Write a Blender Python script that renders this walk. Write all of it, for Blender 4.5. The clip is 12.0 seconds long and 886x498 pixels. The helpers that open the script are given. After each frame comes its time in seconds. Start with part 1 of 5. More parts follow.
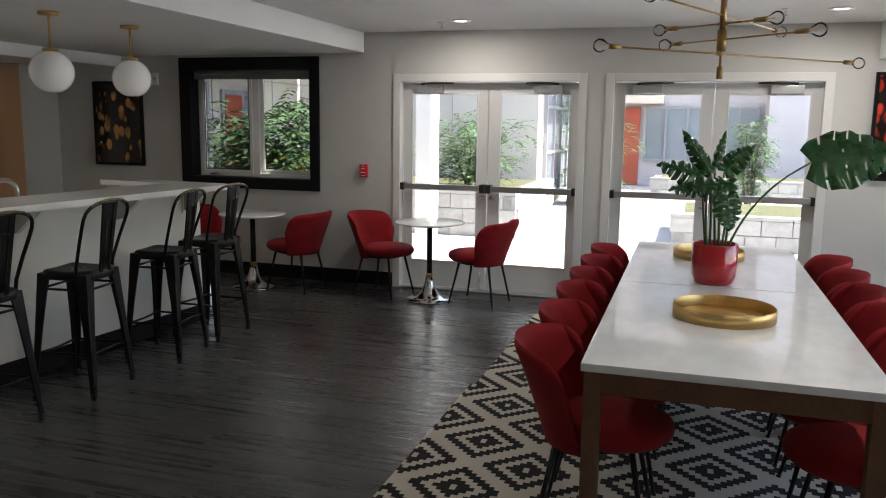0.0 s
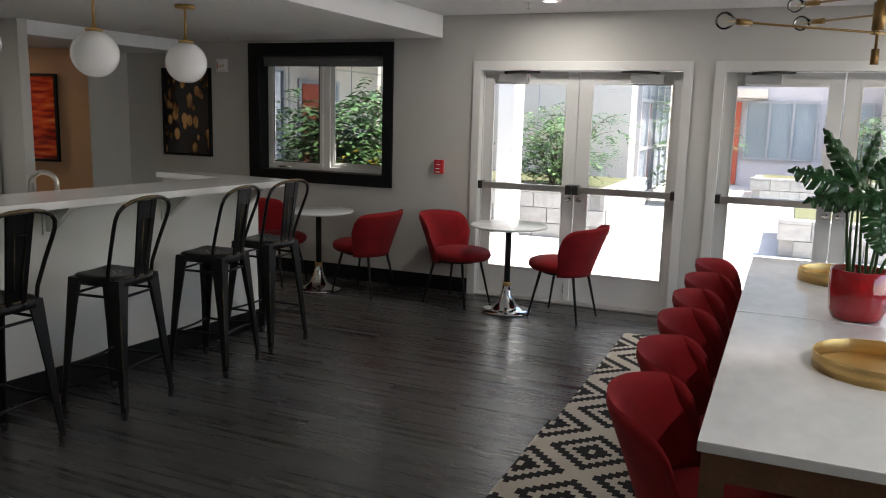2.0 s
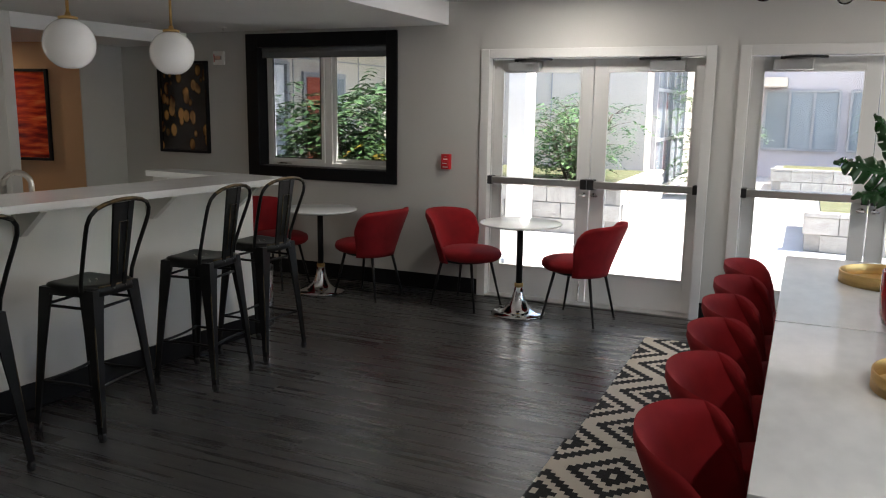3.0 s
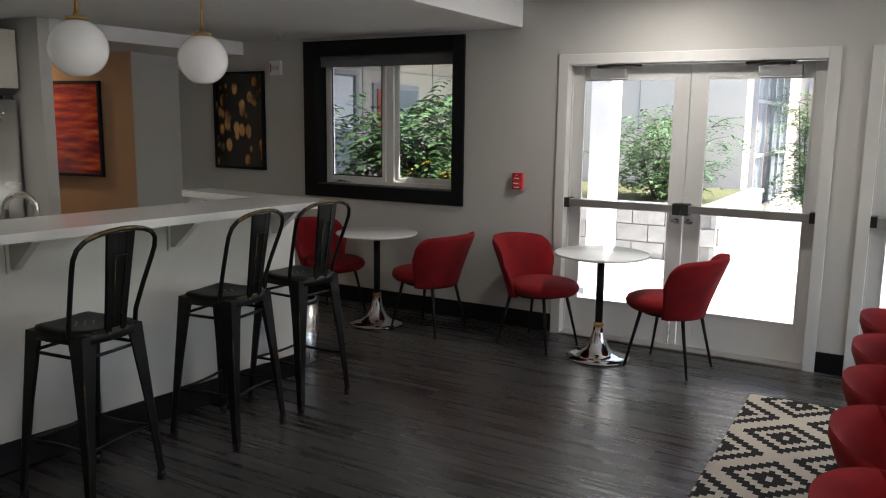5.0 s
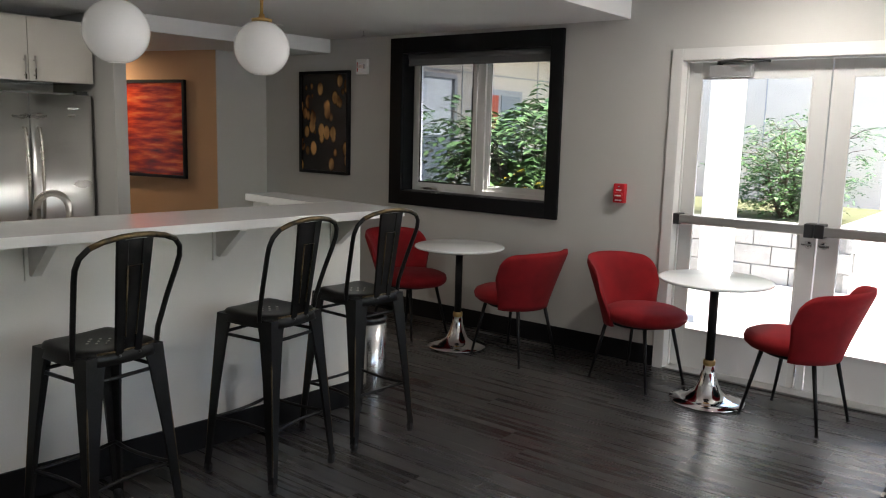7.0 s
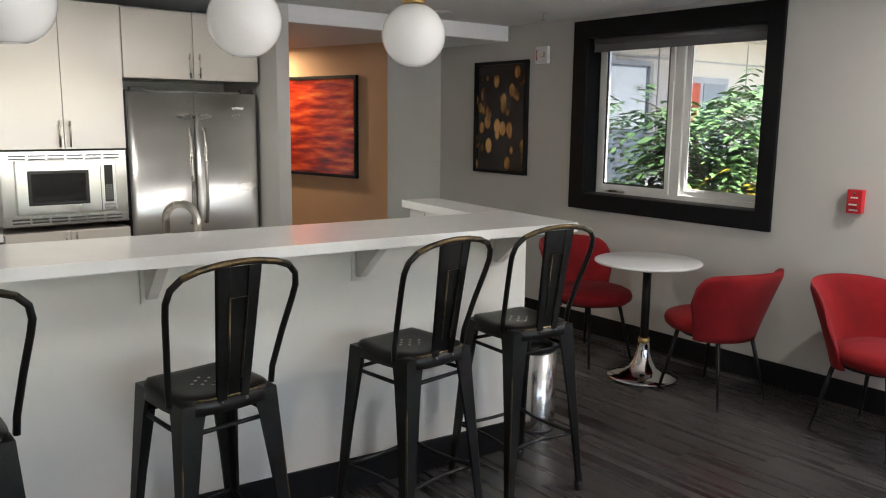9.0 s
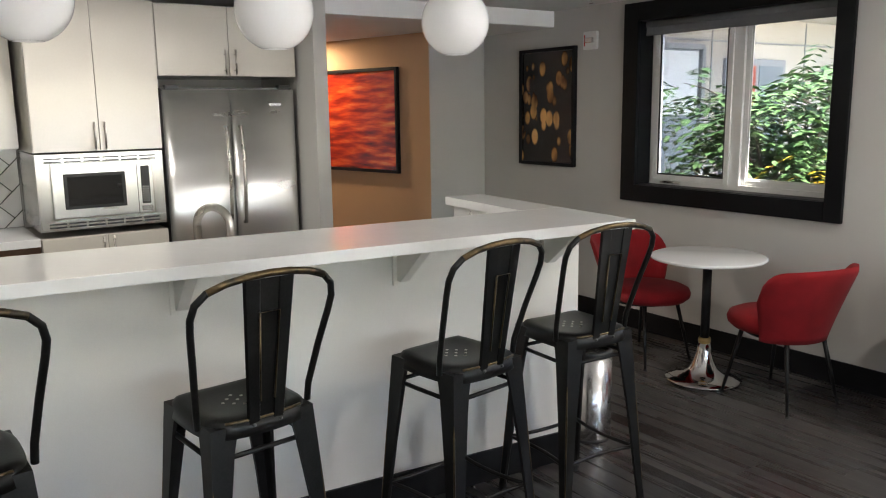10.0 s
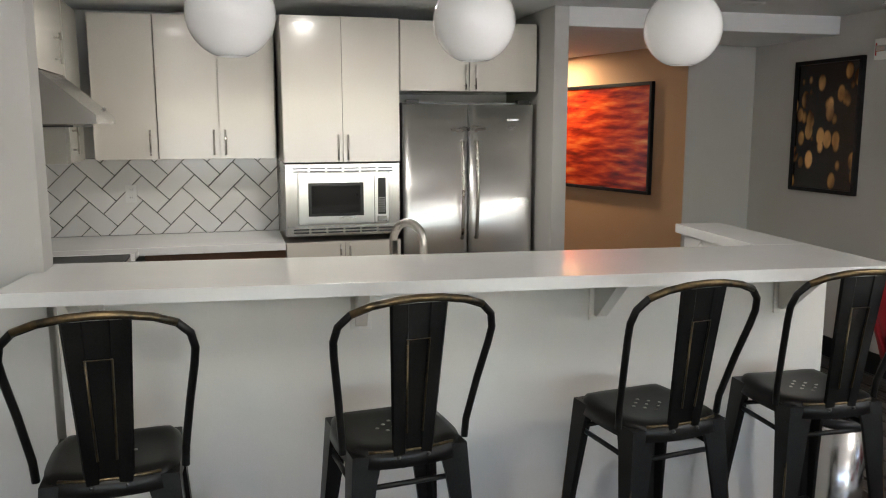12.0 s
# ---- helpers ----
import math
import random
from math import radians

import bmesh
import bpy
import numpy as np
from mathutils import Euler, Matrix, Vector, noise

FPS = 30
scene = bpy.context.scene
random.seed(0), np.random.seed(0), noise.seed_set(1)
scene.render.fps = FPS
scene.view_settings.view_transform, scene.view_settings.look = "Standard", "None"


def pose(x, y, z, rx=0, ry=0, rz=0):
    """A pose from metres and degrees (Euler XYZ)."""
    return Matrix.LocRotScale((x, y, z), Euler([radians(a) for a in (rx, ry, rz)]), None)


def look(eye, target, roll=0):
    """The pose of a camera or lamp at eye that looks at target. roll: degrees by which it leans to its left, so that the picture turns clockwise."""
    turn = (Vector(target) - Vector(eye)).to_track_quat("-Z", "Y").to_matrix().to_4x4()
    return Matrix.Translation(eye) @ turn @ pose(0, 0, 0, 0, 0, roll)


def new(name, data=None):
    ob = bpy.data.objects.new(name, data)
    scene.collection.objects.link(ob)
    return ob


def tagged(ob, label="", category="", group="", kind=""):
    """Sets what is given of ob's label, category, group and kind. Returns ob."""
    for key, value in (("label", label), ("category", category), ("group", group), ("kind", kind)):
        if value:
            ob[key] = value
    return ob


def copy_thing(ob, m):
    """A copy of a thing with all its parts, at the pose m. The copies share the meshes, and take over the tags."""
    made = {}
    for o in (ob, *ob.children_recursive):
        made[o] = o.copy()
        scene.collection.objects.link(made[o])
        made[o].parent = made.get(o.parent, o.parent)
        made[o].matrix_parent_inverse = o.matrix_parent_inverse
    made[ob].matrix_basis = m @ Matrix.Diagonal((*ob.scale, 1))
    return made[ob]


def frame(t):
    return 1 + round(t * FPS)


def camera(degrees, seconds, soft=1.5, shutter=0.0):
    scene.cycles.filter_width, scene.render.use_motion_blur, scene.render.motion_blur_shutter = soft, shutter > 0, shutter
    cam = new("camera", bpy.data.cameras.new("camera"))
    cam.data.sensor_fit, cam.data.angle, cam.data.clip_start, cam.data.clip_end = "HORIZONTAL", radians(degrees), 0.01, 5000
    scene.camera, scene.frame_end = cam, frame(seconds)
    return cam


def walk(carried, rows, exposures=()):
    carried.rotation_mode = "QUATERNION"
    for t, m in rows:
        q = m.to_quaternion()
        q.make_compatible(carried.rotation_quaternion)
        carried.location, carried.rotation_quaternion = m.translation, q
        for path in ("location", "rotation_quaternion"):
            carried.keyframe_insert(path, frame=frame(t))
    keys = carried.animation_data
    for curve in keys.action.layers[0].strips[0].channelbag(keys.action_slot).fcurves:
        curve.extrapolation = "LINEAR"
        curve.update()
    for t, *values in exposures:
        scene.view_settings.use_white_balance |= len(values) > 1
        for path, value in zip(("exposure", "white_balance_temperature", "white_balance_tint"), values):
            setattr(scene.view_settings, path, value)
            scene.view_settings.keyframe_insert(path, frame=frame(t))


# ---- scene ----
cam = camera(58.1, 12.0, soft=1.1)
PATH = [
    (0, (0.125, 0.301, 1.677), (-0.459, 2.188, 1.362), 0.8),
    (0.5, (0.08, 0.443, 1.678), (-0.518, 2.325, 1.36), 1.1),
    (1, (0.059, 0.633, 1.693), (-0.604, 2.493, 1.371), 1.8),
    (1.5, (0.038, 0.793, 1.675), (-0.698, 2.623, 1.345), 2.0),
    (2, (-0.062, 0.985, 1.674), (-0.839, 2.797, 1.337), 1.5),
    (2.5, (-0.156, 1.163, 1.684), (-0.94, 2.969, 1.337), 0.9),
    (3, (-0.171, 1.361, 1.655), (-0.978, 3.156, 1.303), 0.8),
    (5, (-0.405, 2.115, 1.651), (-1.398, 3.82, 1.329), 0.7),
    (5.5, (-0.442, 2.308, 1.632), (-1.475, 3.995, 1.339), 1.2),
    (6, (-0.459, 2.504, 1.618), (-1.6, 4.12, 1.325), 1.8),
    (6.5, (-0.515, 2.619, 1.584), (-1.71, 4.195, 1.287), 1.8),
    (8.5, (-0.921, 3.166, 1.617), (-2.334, 4.543, 1.293), 0.2),
    (9, (-0.996, 3.304, 1.617), (-2.549, 4.521, 1.289), 0.6),
    (9.5, (-1.087, 3.358, 1.621), (-2.686, 4.511, 1.284), 0.2),
    (10, (-1.179, 3.437, 1.623), (-2.796, 4.561, 1.273), -0.8),
    (10.5, (-1.235, 3.531, 1.62), (-2.905, 4.584, 1.301), -0.7),
    (11, (-1.261, 3.661, 1.629), (-3.047, 4.505, 1.32), 0.3),
    (11.5, (-1.268, 3.754, 1.622), (-3.141, 4.387, 1.319), 0.0),
    (12, (-1.263, 3.809, 1.618), (-3.174, 4.317, 1.313), -0.1),
]
walk(cam, [(t, look(eye, target, roll)) for t, eye, target, roll in PATH],
     exposures=[(0.0, 2.0), (3.0, 2.1), (5.5, 2.15), (6.5, 2.4), (8.5, 3.0), (10.0, 3.25), (12.0, 3.05)])

# ---- world, sun, lights ----
world = bpy.data.worlds.new("world")
scene.world = world
world.use_nodes = True
wn = world.node_tree.nodes
sky = wn.new("ShaderNodeTexSky")
sky.sky_type = "NISHITA"
sky.sun_disc = False
sky.sun_elevation = radians(60)
sky.sun_rotation = radians(83)
world.node_tree.links.new(sky.outputs[0], wn["Background"].inputs[0])
wn["Background"].inputs[1].default_value = 0.15
sun = new("sun", bpy.data.lights.new("sun", "SUN"))
sun.data.energy, sun.data.angle, sun.data.color = 5.0, radians(0.5), (1.0, 0.95, 0.88)
sun.matrix_world = look((8, 1, 14), (0, 0, 0))


def disc_lamp(x, y, z, watts, size=0.14, color=(1.0, 0.955, 0.89)):
    lamp = new("downlight_lamp", bpy.data.lights.new("downlight_lamp", "AREA"))
    lamp.data.shape, lamp.data.size = "DISK", size
    lamp.data.energy, lamp.data.color = watts, color
    lamp.location = (x, y, z)
    return lamp


# ---- materials ----
def mat(name, color, rough=0.5, metal=0.0, var=0.08, scale=8.0, fine=120.0, bump=0.05, second=None, stretch=(1, 1, 1),
        spread=0.0, coat=0.0, mid=0.5, rough_var=0.06, sheen=0.0, fine_mix=0.35, spec=0.5, width=0.22):
    """A surface with coarse blotches, fine grain and relief."""
    m = bpy.data.materials.new(name)
    m.use_nodes = True
    nt = m.node_tree
    b = nt.nodes["Principled BSDF"]
    tc = nt.nodes.new("ShaderNodeTexCoord")
    mp = nt.nodes.new("ShaderNodeMapping")
    mp.inputs["Scale"].default_value = stretch
    nt.links.new(tc.outputs["Object"], mp.inputs[0])
    info = nt.nodes.new("ShaderNodeObjectInfo")
    if spread:
        sh = nt.nodes.new("ShaderNodeVectorMath")
        sh.operation = "MULTIPLY_ADD"
        sh.inputs[1].default_value = (37, 19, 23)
        nt.links.new(info.outputs["Random"], sh.inputs[0])
        nt.links.new(mp.outputs[0], sh.inputs[2])
        vec = sh.outputs[0]
    else:
        vec = mp.outputs[0]
    n1 = nt.nodes.new("ShaderNodeTexNoise")
    n1.inputs["Scale"].default_value = scale
    n1.inputs["Detail"].default_value = 5
    n2 = nt.nodes.new("ShaderNodeTexNoise")
    n2.inputs["Scale"].default_value = fine
    n2.inputs["Detail"].default_value = 3
    nt.links.new(vec, n1.inputs[0])
    nt.links.new(vec, n2.inputs[0])
    mx = nt.nodes.new("ShaderNodeMix")
    mx.inputs[0].default_value = fine_mix
    nt.links.new(n1.outputs[0], mx.inputs[2])
    nt.links.new(n2.outputs[0], mx.inputs[3])
    ramp = nt.nodes.new("ShaderNodeValToRGB")
    c2 = second if second else tuple(min(1, c * (1 + var * 2)) for c in color)
    c1 = color if second else tuple(c * (1 - var * 2) for c in color)
    ramp.color_ramp.elements[0].position = max(0, mid - width)
    ramp.color_ramp.elements[1].position = min(1, mid + width)
    ramp.color_ramp.elements[0].color = (*c1, 1)
    ramp.color_ramp.elements[1].color = (*c2, 1)
    nt.links.new(mx.outputs[0], ramp.inputs[0])
    col = ramp.outputs[0]
    if spread:
        hs = nt.nodes.new("ShaderNodeHueSaturation")
        mr = nt.nodes.new("ShaderNodeMapRange")
        mr.inputs[3].default_value, mr.inputs[4].default_value = 1 - spread, 1 + spread
        nt.links.new(info.outputs["Random"], mr.inputs[0])
        nt.links.new(mr.outputs[0], hs.inputs["Value"])
        nt.links.new(col, hs.inputs["Color"])
        col = hs.outputs[0]
    nt.links.new(col, b.inputs["Base Color"])
    rr = nt.nodes.new("ShaderNodeMapRange")
    rr.inputs[3].default_value, rr.inputs[4].default_value = max(0.02, rough - rough_var), min(1, rough + rough_var)
    nt.links.new(n1.outputs[0], rr.inputs[0])
    nt.links.new(rr.outputs[0], b.inputs["Roughness"])
    b.inputs["Metallic"].default_value = metal
    b.inputs["Specular IOR Level"].default_value = spec
    b.inputs["Coat Weight"].default_value = coat
    b.inputs["Coat Roughness"].default_value = 0.08
    b.inputs["Sheen Weight"].default_value = sheen
    if bump:
        bp = nt.nodes.new("ShaderNodeBump")
        bp.inputs["Strength"].default_value = bump
        bp.inputs["Distance"].default_value = 0.01
        nt.links.new(n2.outputs[0], bp.inputs["Height"])
        nt.links.new(bp.outputs[0], b.inputs["Normal"])
    return m


def glass_mat(name, color=(1, 1, 1), rough=0.0, ior=1.45):
    """Thin clear pane: mostly see-through, with a real gloss."""
    m = bpy.data.materials.new(name)
    m.use_nodes = True
    nt = m.node_tree
    out = nt.nodes["Material Output"]
    nt.nodes.remove(nt.nodes["Principled BSDF"])
    tr = nt.nodes.new("ShaderNodeBsdfTransparent")
    tr.inputs[0].default_value = (*color, 1)
    gl = nt.nodes.new("ShaderNodeBsdfGlossy")
    gl.inputs["Roughness"].default_value = rough
    fr = nt.nodes.new("ShaderNodeFresnel")
    fr.inputs[0].default_value = ior
    mx = nt.nodes.new("ShaderNodeMixShader")
    nt.links.new(fr.outputs[0], mx.inputs[0])
    nt.links.new(tr.outputs[0], mx.inputs[1])
    nt.links.new(gl.outputs[0], mx.inputs[2])
    nt.links.new(mx.outputs[0], out.inputs[0])
    return m


def emit_mat(name, color, strength):
    m = bpy.data.materials.new(name)
    m.use_nodes = True
    b = m.node_tree.nodes["Principled BSDF"]
    b.inputs["Base Color"].default_value = (0.8, 0.8, 0.8, 1)
    b.inputs["Emission Color"].default_value = (*color, 1)
    b.inputs["Emission Strength"].default_value = strength
    return m


M_WALL = mat("wall_paint", (0.50, 0.49, 0.465), 0.75, var=0.02, scale=1.5, fine=260, bump=0.06)
M_TAN = mat("tan_wall_paint", (0.50, 0.33, 0.20), 0.75, var=0.03, scale=1.5, fine=260, bump=0.06)
M_CEIL = mat("ceiling_paint", (0.74, 0.74, 0.73), 0.85, var=0.02, scale=2, fine=300, bump=0.05)
M_BARWALL = mat("bar_wall_paint", (0.71, 0.685, 0.635), 0.55, var=0.03, scale=2.5, fine=200, bump=0.04)
M_BASE = mat("black_baseboard", (0.005, 0.005, 0.006), 0.5, var=0.1, scale=6, fine=150, spec=0.25)
M_FLOOR = mat("dark_vinyl_plank", (0.011, 0.0102, 0.010), 0.28, var=0.3, scale=3.0, fine=24, bump=0.05, second=(0.078, 0.073, 0.070),
              stretch=(0.22, 9, 1), spread=0.14, rough_var=0.08, fine_mix=0.35, width=0.18)
M_DOOR = mat("grey_door_paint", (0.58, 0.575, 0.56), 0.42, var=0.02, scale=3, fine=180, bump=0.03)
M_CASING = mat("casing_paint", (0.61, 0.60, 0.58), 0.45, var=0.02, scale=3, fine=180, bump=0.03)
M_ALU = mat("brushed_aluminium", (0.62, 0.61, 0.59), 0.35, 1.0, var=0.05, scale=5, fine=90, stretch=(1, 1, 12), bump=0.02)
M_CLOSER = mat("painted_closer", (0.42, 0.42, 0.42), 0.4, 0.6, var=0.03)
M_BLKPL = mat("black_plastic", (0.015, 0.015, 0.016), 0.4, var=0.1)
M_GLASS = glass_mat("clear_glass")
M_SCREEN = glass_mat("insect_screen_glass", (0.58, 0.59, 0.61))
# Grey put into the pane to tone down the overbright view outside.
M_TINT = glass_mat("view_dimming_glass", (0.80, 0.81, 0.82))
M_BULB = glass_mat("bulb_glass", (0.99, 0.99, 0.98), ior=1.3)
M_BLKWOOD = mat("black_painted_trim", (0.004, 0.0045, 0.006), 0.45, var=0.15, scale=5, fine=120, bump=0.03, spec=0.22)
M_VINYL = mat("white_vinyl", (0.76, 0.76, 0.74), 0.35, var=0.02)
M_BLIND = mat("grey_roller_blind", (0.13, 0.13, 0.135), 0.8, var=0.05, fine=400, bump=0.1)
M_QUARTZ = mat("white_quartz", (0.80, 0.80, 0.785), 0.13, var=0.02, scale=3.5, fine=60, bump=0.0, rough_var=0.03)
M_MARBLE = mat("veined_marble", (0.56, 0.565, 0.57), 0.07, second=(0.80, 0.80, 0.79), scale=2.6, fine=14, bump=0.0, stretch=(1, 0.55, 1), mid=0.38, rough_var=0.04)
M_WALNUT = mat("walnut", (0.075, 0.034, 0.016), 0.42, second=(0.17, 0.082, 0.042), scale=5, fine=60, stretch=(1, 1, 1), bump=0.05)
M_RED = mat("red_velvet", (0.15, 0.0045, 0.0065), 0.9, second=(0.29, 0.010, 0.014), scale=7, fine=420, bump=0.12, sheen=0.03, spec=0.25)
M_REDGLAZE = mat("red_glazed_ceramic", (0.33, 0.008, 0.012), 0.12, var=0.06, scale=5, bump=0.01, coat=0.6)
M_BLKMETAL = mat("black_powder_steel", (0.010, 0.010, 0.011), 0.45, 0.4, var=0.15, scale=10, fine=200, bump=0.03)
M_STOOL = mat("gunmetal_steel", (0.009, 0.009, 0.0095), 0.40, 0.65, second=(0.024, 0.023, 0.022), scale=9, fine=160, bump=0.03, rough_var=0.1)
M_STOOLWORN = mat("worn_bronze_steel", (0.05, 0.042, 0.03), 0.32, 0.85, second=(0.30, 0.20, 0.09), scale=14, fine=60, bump=0.03, mid=0.60)
M_CHROME = mat("chrome", (0.82, 0.82, 0.82), 0.09, 1.0, var=0.02, scale=6, bump=0.0, rough_var=0.04)
M_STEEL = mat("stainless_steel", (0.88, 0.875, 0.86), 0.30, 1.0, var=0.03, scale=2.0, fine=40, stretch=(1, 1, 3.2), bump=0.05, rough_var=0.07, fine_mix=0.1)
sb = M_STEEL.node_tree.nodes["Principled BSDF"]
sb.inputs["Anisotropic"].default_value = 0.5
tn = M_STEEL.node_tree.nodes.new("ShaderNodeTangent")
tn.direction_type, tn.axis = "RADIAL", "Z"
M_STEEL.node_tree.links.new(tn.outputs[0], sb.inputs["Tangent"])
M_STEELTRIM = mat("stainless_trim", (0.60, 0.59, 0.58), 0.22, 1.0, var=0.02, scale=4, fine=40, stretch=(1, 1, 6), bump=0.0)
M_DARKSTEEL = mat("dark_steel", (0.10, 0.10, 0.10), 0.35, 0.9, var=0.1)
M_NICKEL = mat("brushed_nickel", (0.52, 0.49, 0.45), 0.28, 1.0, var=0.05, fine=90)
M_BRASS = mat("brushed_brass", (0.62, 0.42, 0.17), 0.37, 1.0, var=0.08, scale=8, fine=120, stretch=(1, 1, 8), bump=0.02)
M_BRONZE = mat("aged_brass", (0.30, 0.19, 0.075), 0.32, 1.0, var=0.1, scale=8, fine=120)
M_CAB = mat("cream_gloss_cabinet", (0.60, 0.57, 0.505), 0.2, var=0.02, scale=2, fine=80, bump=0.01, coat=0.3)
M_TILE = mat("white_wall_tile", (0.74, 0.73, 0.71), 0.14, var=0.02, scale=6, bump=0.01, spread=0.04)
M_GROUT = mat("dark_grout", (0.05, 0.047, 0.044), 0.9, var=0.1)
M_OPAL = mat("opal_glass", (0.93, 0.93, 0.92), 0.06, var=0.01, bump=0.0, coat=0.4)
M_ALARM = mat("red_alarm_plastic", (0.48, 0.012, 0.02), 0.35, var=0.05)
M_WHITEPL = mat("white_plastic", (0.74, 0.74, 0.72), 0.4, var=0.03)
M_LEAF = mat("glossy_leaf", (0.012, 0.055, 0.014), 0.28, second=(0.020, 0.085, 0.020), scale=9, fine=60, bump=0.05)
M_STEM = mat("plant_stem", (0.05, 0.11, 0.03), 0.5, var=0.2)
M_SOIL = mat("soil", (0.03, 0.02, 0.014), 0.95, var=0.4, scale=30, fine=120, bump=0.5)
M_TREELEAF = mat("tree_leaf", (0.022, 0.062, 0.014), 0.62, second=(0.085, 0.17, 0.045), scale=5, fine=22, bump=0.0, fine_mix=0.5, width=0.13)
M_YELLOWLEAF = mat("yellow_leaf", (0.55, 0.34, 0.02), 0.5, second=(0.70, 0.50, 0.06), scale=6, bump=0.0)
M_BARK = mat("bark", (0.10, 0.075, 0.055), 0.9, var=0.3, scale=20, fine=90, bump=0.4)
M_PAVE = mat("concrete_paver", (0.55, 0.54, 0.525), 0.85, var=0.06, scale=2.5, fine=140, bump=0.12, spread=0.05)
M_GROUND = mat("concrete_ground", (0.52, 0.51, 0.49), 0.9, var=0.08, scale=0.6, fine=40, bump=0.1)
M_BLOCK = mat("split_face_block", (0.36, 0.345, 0.32), 0.95, var=0.1, scale=9, fine=60, bump=0.6, spread=0.1)
M_MORTAR = mat("mortar", (0.26, 0.25, 0.235), 0.95, var=0.1, scale=10)
M_STUCCO = mat("cream_stucco", (0.56, 0.505, 0.435), 0.9, var=0.04, scale=2, fine=180, bump=0.25)
M_STUCCO2 = mat("lavender_stucco", (0.50, 0.465, 0.47), 0.9, var=0.04, scale=2, fine=180, bump=0.25)
M_WHITESTUCCO = mat("white_stucco", (0.78, 0.77, 0.75), 0.85, var=0.03, scale=2, fine=180, bump=0.2)
M_REDDOOR = mat("orange_red_door", (0.36, 0.065, 0.03), 0.5, var=0.05)
M_DARKFRAME = mat("grey_window_frame", (0.30, 0.30, 0.31), 0.5, var=0.05)
# Base colour lightened to stand in for pale reflections on the panes.
M_DARKROOM = mat("pale_sheen_glazing", (0.24, 0.27, 0.29), 0.06, var=0.15, scale=0.7, bump=0.0)
M_GRASS = mat("planting_bed", (0.05, 0.045, 0.025), 0.95, second=(0.12, 0.13, 0.05), scale=12, fine=80, bump=0.8)
M_INK = mat("light_print", (0.75, 0.75, 0.72), 0.6)
M_BLKGLASS = mat("black_glass", (0.012, 0.012, 0.013), 0.06, var=0.1, bump=0.0)
M_LIT = emit_mat("lit_lens", (1.0, 0.95, 0.88), 2.0)


def rug_mat():
    """Stepped concentric diamonds woven in black and cream."""
    m = mat("woven_rug_wool", (0.5, 0.46, 0.40), 0.95, var=0.05, scale=4, fine=300, bump=0.4)
    nt = m.node_tree
    b = nt.nodes["Principled BSDF"]

    def op(kind, a, c=None):
        n = nt.nodes.new("ShaderNodeMath")
        n.operation = kind
        for i, v in enumerate((a, c)):
            if v is None:
                continue
            if isinstance(v, (int, float)):
                n.inputs[i].default_value = v
            else:
                nt.links.new(v, n.inputs[i])
        return n.outputs[0]

    tc = nt.nodes.new("ShaderNodeTexCoord")
    sp = nt.nodes.new("ShaderNodeSeparateXYZ")
    nt.links.new(tc.outputs["Object"], sp.inputs[0])
    half, step = 0.285, 0.0285
    u = op("MULTIPLY", op("FLOOR", op("DIVIDE", op("ADD", sp.outputs[0], 40 * half), step)), step)
    v = op("ADD", sp.outputs[1], 40 * half)

    def tri(w):
        return op("ABSOLUTE", op("SUBTRACT", op("MODULO", op("DIVIDE", w, 2 * half), 1.0), 0.5))

    a, c = tri(u), tri(v)
    # lattice distance: the cell centre at (0,0) or at (half,half)
    s = op("MULTIPLY", op("ADD", a, c), 2.0)
    d = op("SUBTRACT", 1.0, op("ABSOLUTE", op("SUBTRACT", s, 1.0)))
    d = op("SUBTRACT", 1.0, d)
    d = op("SUBTRACT", 1.0, d)
    ramp = nt.nodes.new("ShaderNodeValToRGB")
    ramp.color_ramp.interpolation = "CONSTANT"
    cream, black = (0.58, 0.54, 0.475, 1), (0.010, 0.009, 0.009, 1)
    els = ramp.color_ramp.elements
    els[0].position, els[0].color = 0.0, cream
    els[1].position, els[1].color = 0.09, black
    for p, k in ((0.36, cream), (0.56, black), (0.80, cream)):
        e = els.new(p)
        e.color = k
    nt.links.new(d, ramp.inputs[0])
    old = b.inputs["Base Color"].links[0].from_socket
    mx = nt.nodes.new("ShaderNodeMix")
    mx.data_type, mx.blend_type = "RGBA", "MULTIPLY"
    mx.inputs[0].default_value = 0.5
    nt.links.new(ramp.outputs[0], mx.inputs[6])
    sc = nt.nodes.new("ShaderNodeVectorMath")
    sc.operation = "SCALE"
    sc.inputs["Scale"].default_value = 2.0
    nt.links.new(old, sc.inputs[0])
    nt.links.new(sc.outputs[0], mx.inputs[7])
    nt.links.new(mx.outputs[2], b.inputs["Base Color"])
    return m


M_RUG = rug_mat()


